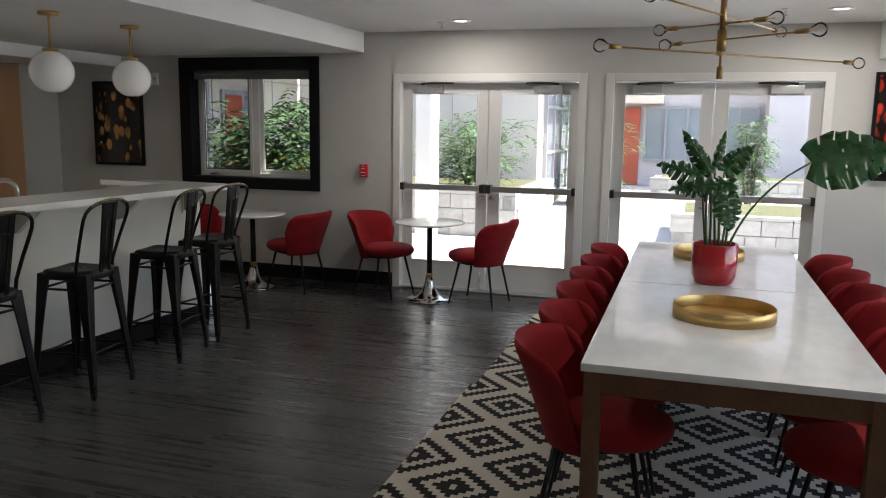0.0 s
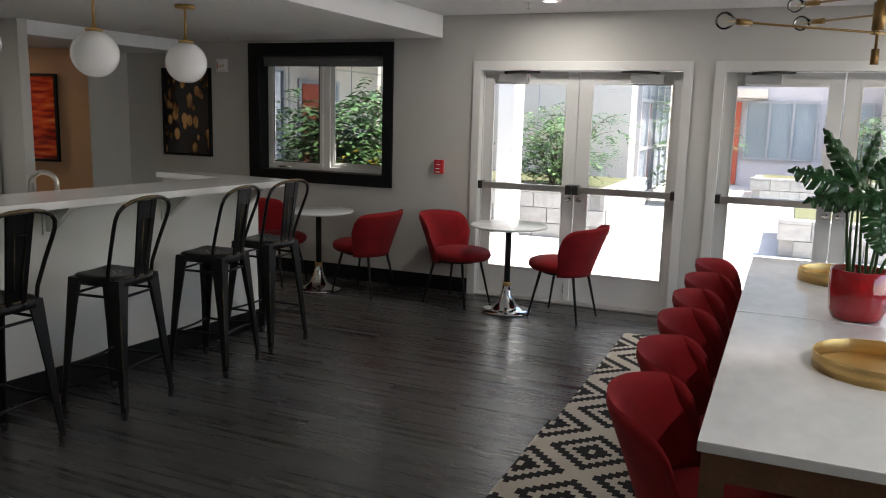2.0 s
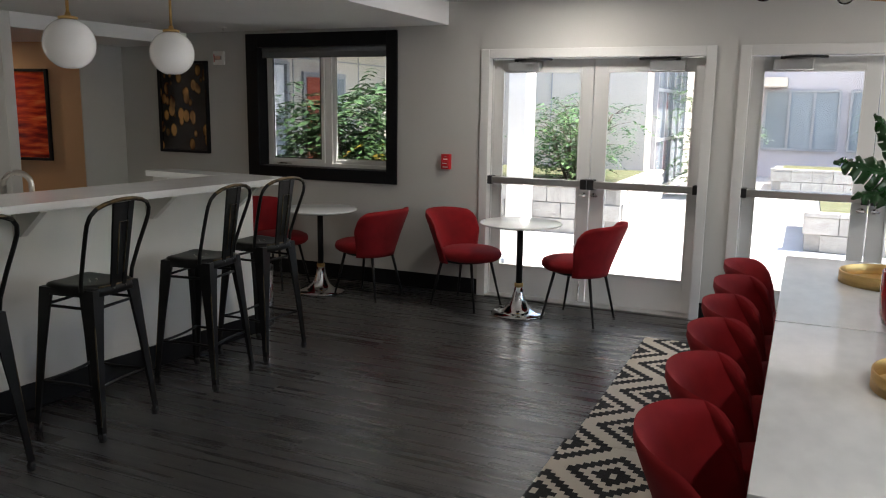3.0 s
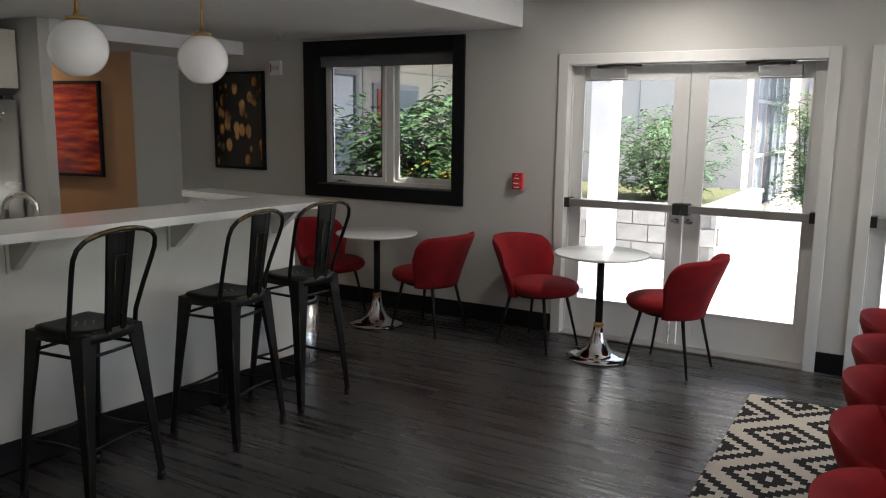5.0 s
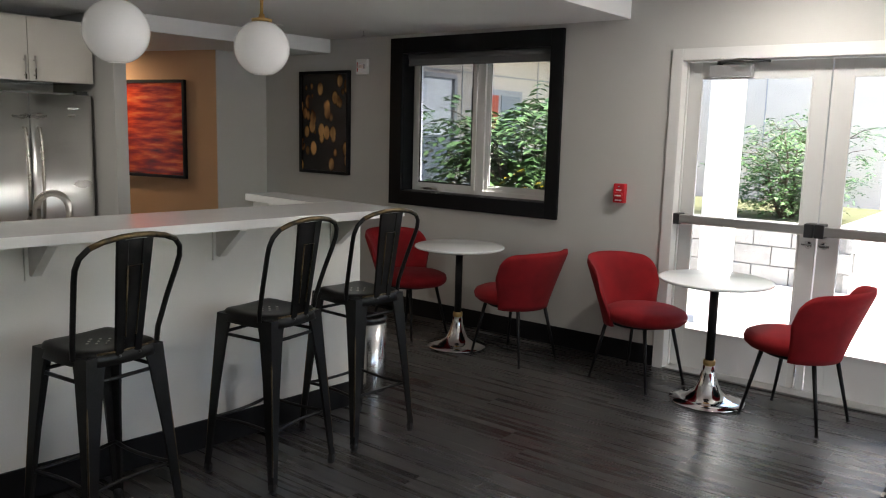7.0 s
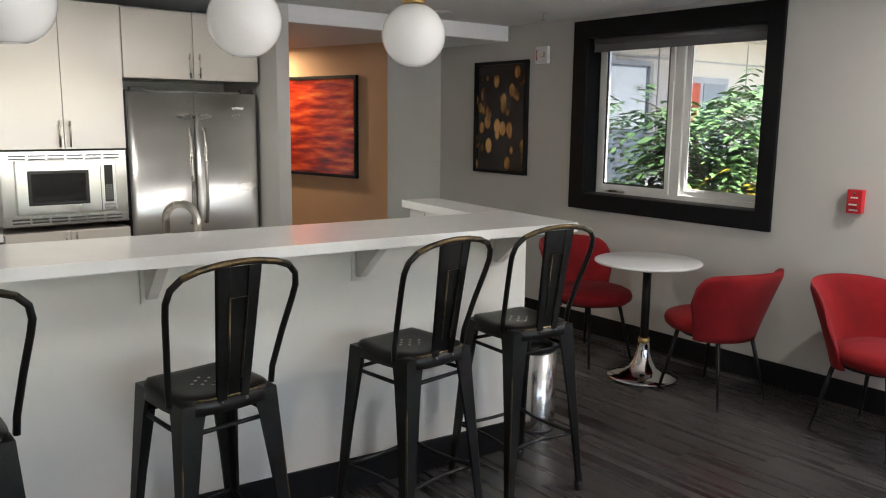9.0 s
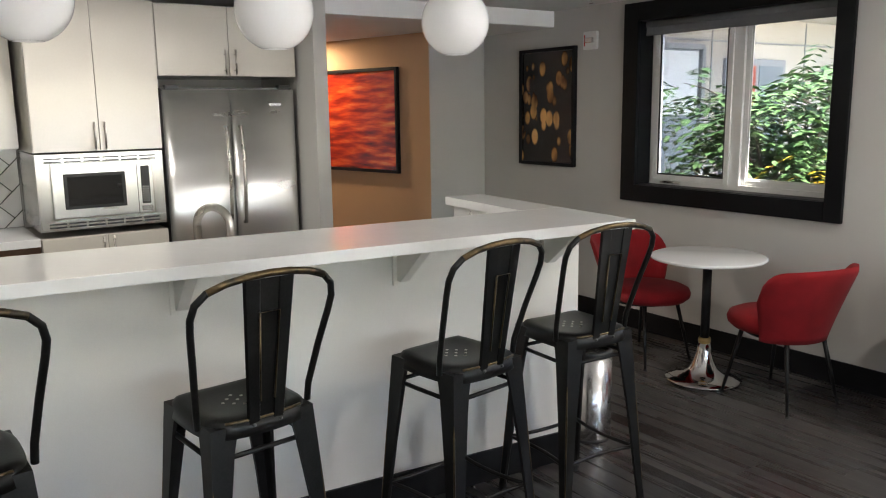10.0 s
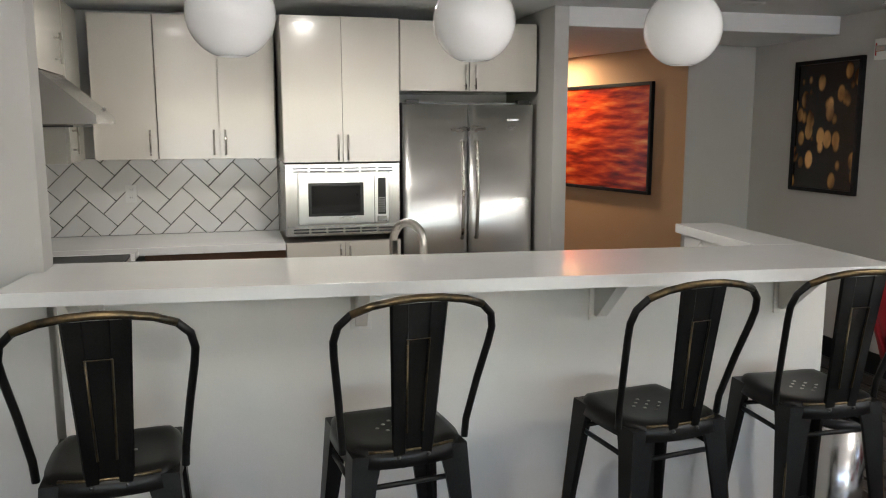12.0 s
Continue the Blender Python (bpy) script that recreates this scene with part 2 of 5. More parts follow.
def art_mat(name, kind):
    """Printed pictures: soft discs of light on black, or blurred red streaks."""
    m = bpy.data.materials.new(name)
    m.use_nodes = True
    nt = m.node_tree
    b = nt.nodes["Principled BSDF"]
    b.inputs["Roughness"].default_value = 0.25
    tc = nt.nodes.new("ShaderNodeTexCoord")
    mp = nt.nodes.new("ShaderNodeMapping")
    nt.links.new(tc.outputs["Object"], mp.inputs[0])
    ramp = nt.nodes.new("ShaderNodeValToRGB")
    els = ramp.color_ramp.elements
    if kind == "streaks":
        mp.inputs["Rotation"].default_value = (0, radians(-22), 0)
        mp.inputs["Scale"].default_value = (1.2, 1, 7.0)
        n = nt.nodes.new("ShaderNodeTexNoise")
        n.inputs["Scale"].default_value = 2.2
        n.inputs["Detail"].default_value = 7
        nt.links.new(mp.outputs[0], n.inputs[0])
        els[0].position, els[0].color = 0.30, (0.06, 0.008, 0.004, 1)
        els[1].position, els[1].color = 0.78, (0.85, 0.30, 0.06, 1)
        for p, k in ((0.44, (0.30, 0.018, 0.008, 1)), (0.55, (0.62, 0.060, 0.012, 1))):
            e = els.new(p)
            e.color = k
        nt.links.new(n.outputs[0], ramp.inputs[0])
        nt.links.new(ramp.outputs[0], b.inputs["Base Color"])
    else:
        mp.inputs["Scale"].default_value = (1.3, 0.0, 0.8)
        vo = nt.nodes.new("ShaderNodeTexVoronoi")
        vo.inputs["Scale"].default_value = 9.0
        vo.inputs["Randomness"].default_value = 0.8
        nt.links.new(mp.outputs[0], vo.inputs["Vector"])
        els[0].position, els[0].color = 0.38, (1, 1, 1, 1)
        els[1].position, els[1].color = 0.50, (0, 0, 0, 1)
        nt.links.new(vo.outputs["Distance"], ramp.inputs[0])
        n = nt.nodes.new("ShaderNodeTexNoise")
        n.inputs["Scale"].default_value = 4.5
        nt.links.new(mp.outputs[0], n.inputs[0])
        r2 = nt.nodes.new("ShaderNodeValToRGB")
        e2 = r2.color_ramp.elements
        hot = (0.72, 0.38, 0.12, 1) if kind == "gold" else (0.70, 0.05, 0.02, 1)
        e2[0].position, e2[0].color = 0.36, (0.030, 0.006, 0.004, 1)
        e2[1].position, e2[1].color = 0.60, hot
        nt.links.new(n.outputs[0], r2.inputs[0])
        mx = nt.nodes.new("ShaderNodeMix")
        mx.data_type = "RGBA"
        nt.links.new(ramp.outputs[0], mx.inputs[0])
        mx.inputs[6].default_value = (0.012, 0.007, 0.005, 1)
        nt.links.new(r2.outputs[0], mx.inputs[7])
        nt.links.new(mx.outputs[2], b.inputs["Base Color"])
    return m


# ---- mesh helpers ----
def box(bm, x0, x1, y0, y1, z0, z1, bev=0.0, m=None):
    before = len(bm.verts)
    mt = Matrix.LocRotScale(((x0 + x1) / 2, (y0 + y1) / 2, (z0 + z1) / 2), None, (abs(x1 - x0), abs(y1 - y0), abs(z1 - z0)))
    r = bmesh.ops.create_cube(bm, size=1, matrix=mt)
    if bev:
        es = list({e for v in r["verts"] for e in v.link_edges})
        bmesh.ops.bevel(bm, geom=es, offset=bev, segments=2, profile=0.7, affect="EDGES")
    if m is not None:
        bm.verts.ensure_lookup_table()
        bmesh.ops.transform(bm, matrix=m, verts=bm.verts[before:])
    return bm


def B(*a, bev=0.003, m=None):
    return box(bmesh.new(), *a, bev=bev, m=m)


def lathe(profile, segs=32, bm=None, at=(0, 0, 0), squash=(1, 1)):
    bm = bm or bmesh.new()
    rings = []
    for r, z in profile:
        if r < 1e-5:
            rings.append([bm.verts.new((at[0], at[1], at[2] + z))])
        else:
            rings.append([bm.verts.new((at[0] + r * squash[0] * math.cos(2 * math.pi * i / segs),
                                        at[1] + r * squash[1] * math.sin(2 * math.pi * i / segs), at[2] + z)) for i in range(segs)])
    for a, b in zip(rings, rings[1:]):
        for i in range(segs):
            j = (i + 1) % segs
            if len(a) == 1 and len(b) == 1:
                continue
            if len(a) == 1:
                bm.faces.new((a[0], b[j], b[i]))
            elif len(b) == 1:
                bm.faces.new((a[i], a[j], b[0]))
            else:
                bm.faces.new((a[i], a[j], b[j], b[i]))
    for f in bm.faces:
        f.smooth = True
    bmesh.ops.recalc_face_normals(bm, faces=bm.faces)
    return bm


def tube(points, radius, segs=10, bm=None, closed=False):
    """A round bar along points; radius a number or one for each point."""
    bm = bm or bmesh.new()
    pts = [Vector(p) for p in points]
    n = len(pts)
    rad = radius if isinstance(radius, (list, tuple)) else [radius] * n
    rings, side = [], None
    for i, p in enumerate(pts):
        if closed:
            d = (pts[(i + 1) % n] - pts[i - 1]).normalized()
        else:
            d = (pts[min(i + 1, n - 1)] - pts[max(i - 1, 0)]).normalized()
        if side is None:
            side = d.orthogonal().normalized()
        side = (side - d * side.dot(d)).normalized()
        up = d.cross(side)
        rings.append([bm.verts.new(p + rad[i] * (math.cos(2 * math.pi * k / segs) * side + math.sin(2 * math.pi * k / segs) * up)) for k in range(segs)])
    pairs = list(zip(rings, rings[1:]))
    if closed:
        pairs.append((rings[-1], rings[0]))
    for a, b in pairs:
        for k in range(segs):
            f = bm.faces.new((a[k], a[(k + 1) % segs], b[(k + 1) % segs], b[k]))
            f.smooth = True
    if not closed:
        bm.faces.new(rings[0][::-1])
        bm.faces.new(rings[-1])
    bmesh.ops.recalc_face_normals(bm, faces=bm.faces)
    return bm


def arc(cx, cz, r, a0, a1, n=12, y=0.0):
    return [(cx + r * math.cos(radians(a0 + (a1 - a0) * i / n)), y, cz + r * math.sin(radians(a0 + (a1 - a0) * i / n))) for i in range(n + 1)]


def prism(poly, axis, lo, hi, bm=None):
    """A flat outline (pairs) drawn out along an axis."""
    bm = bm or bmesh.new()

    def put(p, w):
        q = list(p)
        q.insert("xyz".index(axis), w)
        return bm.verts.new(q)

    a = [put(p, lo) for p in poly]
    b = [put(p, hi) for p in poly]
    bm.faces.new(a)
    bm.faces.new(b[::-1])
    for i in range(len(poly)):
        j = (i + 1) % len(poly)
        bm.faces.new((a[j], a[i], b[i], b[j]))
    bmesh.ops.recalc_face_normals(bm, faces=bm.faces)
    return bm


def mesh_of(name, bm, material):
    me = bpy.data.meshes.new(name)
    bm.to_mesh(me)
    bm.free()
    me.materials.append(material)
    return me


def part(name, bm, material, parent=None, label="", m=None):
    ob = new(name, mesh_of(name, bm, material))
    if parent is not None:
        ob.parent = parent
    if m is not None:
        ob.matrix_basis = m
    return tagged(ob, label)


def piece(name, me, parent, m):
    ob = new(name, me)
    ob.parent = parent
    ob.matrix_basis = m
    return ob


def thing(name, label, category, m=None, group=""):
    ob = new(name)
    ob.empty_display_size = 0.1
    if m is not None:
        ob.matrix_basis = m
    return tagged(ob, label, category, group)


def structure(name, bm, material, label=""):
    return tagged(part(name, bm, material), label, kind="structure")


def smooth(bm):
    for f in bm.faces:
        f.smooth = True
    return bm


# ---- the shell of the room ----
YW, WT = 7.84, 0.22
ZC, ZS = 2.54, 2.345
XS = -3.06
D1, D2 = (-2.70, -0.885), (-0.625, 1.19)
DTOP = 2.10
WX0, WX1, WZ0, WZ1 = -5.08, -3.645, 1.05, 2.20


def wall_north():
    bm = bmesh.new()
    y0, y1 = YW, YW + WT
    xs = [-9.2, WX0, WX1, D1[0], D1[1], D2[0], D2[1], 3.4]
    box(bm, xs[0], xs[1], y0, y1, 0, 3.0)
    box(bm, xs[1], xs[2], y0, y1, 0, WZ0)
    box(bm, xs[1], xs[2], y0, y1, WZ1, 3.0)
    box(bm, xs[2], xs[3], y0, y1, 0, 3.0)
    box(bm, xs[3], xs[4], y0, y1, DTOP, 3.0)
    box(bm, xs[4], xs[5], y0, y1, 0, 3.0)
    box(bm, xs[5], xs[6], y0, y1, DTOP, 3.0)
    box(bm, xs[6], xs[7], y0, y1, 0, 3.0)
    bmesh.ops.remove_doubles(bm, verts=bm.verts, dist=1e-5)
    return structure("wall_north", bm, M_WALL, "warm grey painted wall with doors and a window")


wall_north()
# Unseen window, inferred from bright refrigerator reflections; sized to light the bar front.
EW = (2.2, 7.76, 0.38, 2.2)


def wall_east():
    bm = bmesh.new()
    box(bm, 3.4, 3.6, -3.2, EW[0], 0, 3.0)
    box(bm, 3.4, 3.6, EW[1], YW + WT, 0, 3.0)
    box(bm, 3.4, 3.6, EW[0], EW[1], 0, EW[2])
    box(bm, 3.4, 3.6, EW[0], EW[1], EW[3], 3.0)
    structure("wall_east", bm, M_WALL, "grey painted wall with a wide window")
    w = tagged(thing("window_2", "wide white framed window along the side wall", "window"), kind="structure")
    fr = bmesh.new()
    n = 4
    for i in range(n + 1):
        y = EW[0] + 0.025 + (EW[1] - EW[0] - 0.05) * i / n
        box(fr, 3.48, 3.54, y - 0.025, y + 0.025, EW[2], EW[3], 0.003)
    for z in (EW[2] + 0.025, EW[3] - 0.025):
        for i in range(n):
            y = EW[0] + 0.025 + (EW[1] - EW[0] - 0.05) * i / n
            box(fr, 3.48, 3.54, y + 0.025, y + (EW[1] - EW[0] - 0.05) / n - 0.025, z - 0.025, z + 0.025, 0.003)
    part("window_frame", fr, M_VINYL, w)
    for i in range(n):
        y = EW[0] + 0.025 + (EW[1] - EW[0] - 0.05) * i / n
        g = part("pane", B(3.505, 3.513, y + 0.02, y + (EW[1] - EW[0] - 0.05) / n - 0.02, EW[2] + 0.045, EW[3] - 0.045, bev=0), M_GLASS, w)
        g.visible_shadow = False


wall_east()
structure("wall_south", B(-7.2, 3.6, -3.4, -3.2, 0, 3.0, bev=0), M_WALL, "plain grey painted wall")
structure("wall_pier", B(-4.14, -4.0, -3.2, 3.225, 0, ZS, bev=0.004), M_WALL, "light grey wall pier at the end of the bar")
structure("wall_kitchen", B(-7.05, -6.83, 2.6, 5.78, 0, ZS, bev=0), M_WALL, "kitchen wall behind the cabinets")
structure("wall_kitchen_side", B(-6.83, -4.14, 2.44, 2.64, 0, ZS, bev=0), M_WALL, "kitchen side wall behind the range hood")
structure("wall_column", B(-6.83, -5.95, 5.765, 5.86, 0, ZS, bev=0.003), M_WALL, "light grey wall end beside the refrigerator")
structure("beam", B(-6.12, -5.95, 5.86, YW, 2.225, ZS, bev=0.003), M_CEIL, "pale dropped beam over the passage")
# passage with the tan accent wall
structure("wall_passage_grey", prism([(-6.84, YW), (-6.69, 7.16), (-6.80, 7.14), (-6.96, YW)], "z", 0, ZS), M_WALL, "grey wall end of the passage")
structure("wall_passage_tan", prism([(-6.692, 7.16), (-9.2, 6.583), (-9.2, 6.70), (-6.79, 7.26)], "z", 0, ZS), M_TAN, "tan accent wall lit from above")
structure("wall_passage_end", B(-9.2, -9.05, 4.3, 6.6, 0, ZS, bev=0), M_TAN, "tan wall at the end of the passage")
structure("wall_passage_south", B(-8.9, -7.05, 4.3, 4.42, 0, ZS, bev=0), M_WALL, "plain grey wall of the passage")
structure("ceiling_passage", B(-9.2, -6.121, 5.861, YW, 2.225, ZS, bev=0), M_CEIL, "pale low ceiling of the passage")
structure("ceiling", B(XS, 3.6, -3.4, YW, ZC, ZC + 0.1, bev=0), M_CEIL, "white painted ceiling")
structure("ceiling_soffit", B(-9.2, XS, -3.4, YW, ZS, ZC + 0.1, bev=0.003), M_CEIL, "pale dropped ceiling over bar and kitchen")
structure("ceiling_drop_east", B(1.55, 3.4, -3.2, YW, 2.24, ZC, bev=0.003), M_CEIL, "white dropped ceiling edge")
structure("roof", B(-9.2, 3.6, -3.4, YW + WT, 3.0, 3.3, bev=0), M_STUCCO, "flat roof of the building")


def baseboards():
    for a, b in ((-6.84, D1[0] - 0.035), (D1[1] + 0.04, D2[0] - 0.04), (D2[1] + 0.04, 3.4)):
        ob = structure("baseboard", B(a, b, YW - 0.014, YW - 0.0005, 0.004, 0.145, bev=0.004), M_BASE, "black rubber baseboard")


baseboards()

# ---- doors ----
YD = YW + 0.115


def door_pair(name, x0, x1):
    top = thing(name, "grey glazed double exit doors with push bars, closed", "door")
    tagged(top, kind="structure")
    # casing and jambs
    for n, a in (("casing", (x0 - 0.045, x0 + 0.03, YW - 0.018, YD + 0.03, 0.0, DTOP + 0.035)),
                 ("casing", (x1 - 0.03, x1 + 0.045, YW - 0.018, YD + 0.03, 0.0, DTOP + 0.035)),
                 ("casing", (x0 + 0.03, x1 - 0.03, YW - 0.018, YD + 0.03, DTOP - 0.04, DTOP + 0.035))):
        part(n, B(*a, bev=0.006), M_CASING, top)
    for s in (0, 1):
        xa = x0 + 0.03 if s == 0 else x1 - 0.03 - 0.01
        xb = xa + 0.01
        part("stop", B(xa, xb, YD - 0.05, YD - 0.03, 0.0, DTOP - 0.04, bev=0.002), M_DOOR, top)
    part("threshold", B(x0 + 0.03, x1 - 0.03, YW - 0.02, YD + 0.06, 0.0015, 0.014, bev=0.004), M_ALU, top)
    mid = (x0 + x1) / 2
    zt = DTOP - 0.045
    for a, b, hinge in ((x0 + 0.035, mid - 0.004, -1), (mid + 0.004, x1 - 0.035, 1)):
        leaf = part("door_leaf", bmesh.new(), M_DOOR, top)
        bm = bmesh.new()
        l, r = a + 0.082, b - 0.098
        if hinge == 1:
            l, r = a + 0.110, b - 0.074
        y0, y1 = YD - 0.022, YD + 0.022
        box(bm, a, l, y0, y1, 0.018, zt, 0.003)
        box(bm, r, b, y0, y1, 0.018, zt, 0.003)
        box(bm, l, r, y0, y1, 0.018, 0.275, 0.003)
        box(bm, l, r, y0, y1, 1.955, zt, 0.003)
        bm.to_mesh(leaf.data)
        bm.free()
        g = part("pane", B(l, r, YD - 0.004, YD + 0.004, 0.275, 1.955, bev=0), M_GLASS, leaf)
        g.visible_shadow = False
        bead = bmesh.new()
        for q in ((l, l + 0.012, 0.275, 1.955), (r - 0.012, r, 0.275, 1.955), (l + 0.012, r - 0.012, 0.275, 0.287), (l + 0.012, r - 0.012, 1.943, 1.955)):
            box(bead, q[0], q[1], y0 - 0.006, y0 + 0.012, q[2], q[3], 0.002)
        part("glazing_bead", bead, M_CASING, leaf)
        # push bar
        bar = part("push_bar", B(a + 0.01, b - 0.01, YD - 0.115, YD - 0.062, 1.005, 1.063, bev=0.007), M_ALU, leaf, "brushed aluminium push bar")
        hx = a if hinge == -1 else b
        part("end_cap", B(hx - 0.012 + (0.005 if hinge == -1 else -0.02), hx + 0.03 + (0.005 if hinge == -1 else -0.02), YD - 0.12, YD - 0.022, 0.998, 1.07, bev=0.006), M_BLKPL, bar)
        lx = b if hinge == -1 else a
        part("latch_case", B(lx - 0.052 if hinge == -1 else lx, lx if hinge == -1 else lx + 0.052, YD - 0.125, YD - 0.022, 0.992, 1.075, bev=0.006), M_BLKPL, bar)
        lk = bmesh.new()
        lathe([(0, 0), (0.02, 0), (0.024, 0.012), (0.0, 0.03)], 14, lk)
        part("lock", lk, M_CHROME, leaf, m=pose(lx + hinge * 0.04, YD - 0.022, 0.94, 90))
        part("lock_lever", B(-0.03, 0.03, -0.02, -0.008, -0.009, 0.009, bev=0.004), M_CHROME, leaf, m=pose(lx + hinge * 0.045, YD - 0.034, 0.94))
        # closer
        ca = a + 0.15 if hinge == -1 else b - 0.15 - 0.27
        cl = part("door_closer", B(ca, ca + 0.27, YD - 0.085, YD - 0.022, 1.955, 2.03, bev=0.008), M_CLOSER, leaf, "grey metal door closer")
        bm = bmesh.new()
        cx = ca + (0.06 if hinge == -1 else 0.21)
        lathe([(0, 0), (0.018, 0), (0.018, 0.026), (0, 0.026)], 14, bm, (cx, YD - 0.055, 2.028))
        tube([(cx, YD - 0.055, 2.046), (cx - hinge * 0.17, YD - 0.16, 2.048), (cx - hinge * 0.30, YD - 0.02, 2.050)], 0.009, 8, bm)
        part("closer_arm", bm, M_DARKSTEEL, cl)
        if hinge == -1:
            part("floor_bolt", tube([(b - 0.05, YD - 0.028, 0.02), (b - 0.05, YD - 0.028, 0.20)], 0.007, 8), M_CHROME, leaf)
    return top


door_pair("door_1", *D1)
door_pair("door_2", *D2)


# ---- window ----
def window():
    w = tagged(thing("window_1", "black framed sliding window with a raised roller blind", "window"), kind="structure")
    bm = bmesh.new()
    ox0, ox1, oz0, oz1 = -5.20, -3.55, 0.943, 2.315
    for a in ((ox0, WX0 + 0.01, oz0, oz1), (WX1 - 0.01, ox1, oz0, oz1), (WX0 + 0.01, WX1 - 0.01, oz0, WZ0 + 0.01), (WX0 + 0.01, WX1 - 0.01, WZ1 - 0.01, oz1)):
        box(bm, a[0], a[1], YW - 0.03, YW - 0.001, a[2], a[3], 0.005)
    part("window_casing", bm, M_BLKWOOD, w, "wide black painted casing")
    bm = bmesh.new()
    for a in ((WX0, WX0 + 0.012, WZ0, WZ1), (WX1 - 0.012, WX1, WZ0, WZ1), (WX0, WX1, WZ0, WZ0 + 0.012), (WX0, WX1, WZ1 - 0.012, WZ1)):
        box(bm, a[0], a[1], YW - 0.001, YW + 0.13, a[2], a[3])
    part("window_reveal", bm, M_BLKWOOD, w)
    yv = YW + 0.13
    bm = bmesh.new()
    for a in ((WX0, WX0 + 0.05), (WX1 - 0.05, WX1), (-4.405, -4.33)):
        box(bm, a[0], a[1], yv, yv + 0.075, WZ0, WZ1, 0.004)
    for a in ((WZ0, WZ0 + 0.045), (WZ1 - 0.045, WZ1)):
        box(bm, WX0 + 0.05, -4.405, yv, yv + 0.075, a[0], a[1], 0.004)
        box(bm, -4.33, WX1 - 0.05, yv, yv + 0.075, a[0], a[1], 0.004)
    part("window_frame", bm, M_VINYL, w, "white vinyl window frame")
    for a, b, yy in ((WX0 + 0.05, -4.405, yv - 0.012), (-4.33, WX1 - 0.05, yv + 0.02)):
        sash = bmesh.new()
        for q in ((a, a + 0.035, WZ0 + 0.045, WZ1 - 0.045), (b - 0.035, b, WZ0 + 0.045, WZ1 - 0.045), (a + 0.035, b - 0.035, WZ0 + 0.045, WZ0 + 0.08), (a + 0.035, b - 0.035, WZ1 - 0.08, WZ1 - 0.045)):
            box(sash, q[0], q[1], yy, yy + 0.03, q[2], q[3], 0.004)
        s = part("sash", sash, M_VINYL, w)
        g = part("pane", B(a + 0.035, b - 0.035, yy + 0.012, yy + 0.018, WZ0 + 0.08, WZ1 - 0.08, bev=0), M_SCREEN if a < -4.5 else M_TINT, s)
        g.visible_shadow = False
        track = bmesh.new()
        for q in ((a + 0.035, a + 0.047, WZ0 + 0.08, WZ1 - 0.08), (b - 0.047, b - 0.035, WZ0 + 0.08, WZ1 - 0.08), (a + 0.047, b - 0.047, WZ0 + 0.08, WZ0 + 0.092)):
            box(track, q[0], q[1], yy + 0.004, yy + 0.011, q[2], q[3], 0.002)
        part("glazing_bead", track, M_BLKPL if a < -4.5 else M_VINYL, s)
    part("window_crank", tube([(-4.95, yv - 0.02, WZ0 + 0.03), (-4.86, yv - 0.035, WZ0 + 0.035), (-4.78, yv - 0.02, WZ0 + 0.03)], 0.008, 8), M_NICKEL, w)
    part("blind_fabric", B(WX0 + 0.03, WX1 - 0.03, YW + 0.035, YW + 0.038, 2.105, WZ1 - 0.03, bev=0), M_BLIND, w, "raised dark grey roller blind")
    part("blind_bar", B(WX0 + 0.03, WX1 - 0.03, YW + 0.03, YW + 0.043, 2.09, 2.108, bev=0.003), M_BLIND, w)
    part("blind_roll", tube([(WX0 + 0.03, YW + 0.05, 2.165), (WX1 - 0.03, YW + 0.05, 2.165)], 0.026, 14), M_BLIND, w)


window()


# ---- bar ----
BAR = Matrix.Translation((-3.385, 5.935, 0)) @ Matrix.Rotation(radians(-5.9), 4, "Z")
# local axes: -y runs along the bar to the pier, -x runs into the kitchen


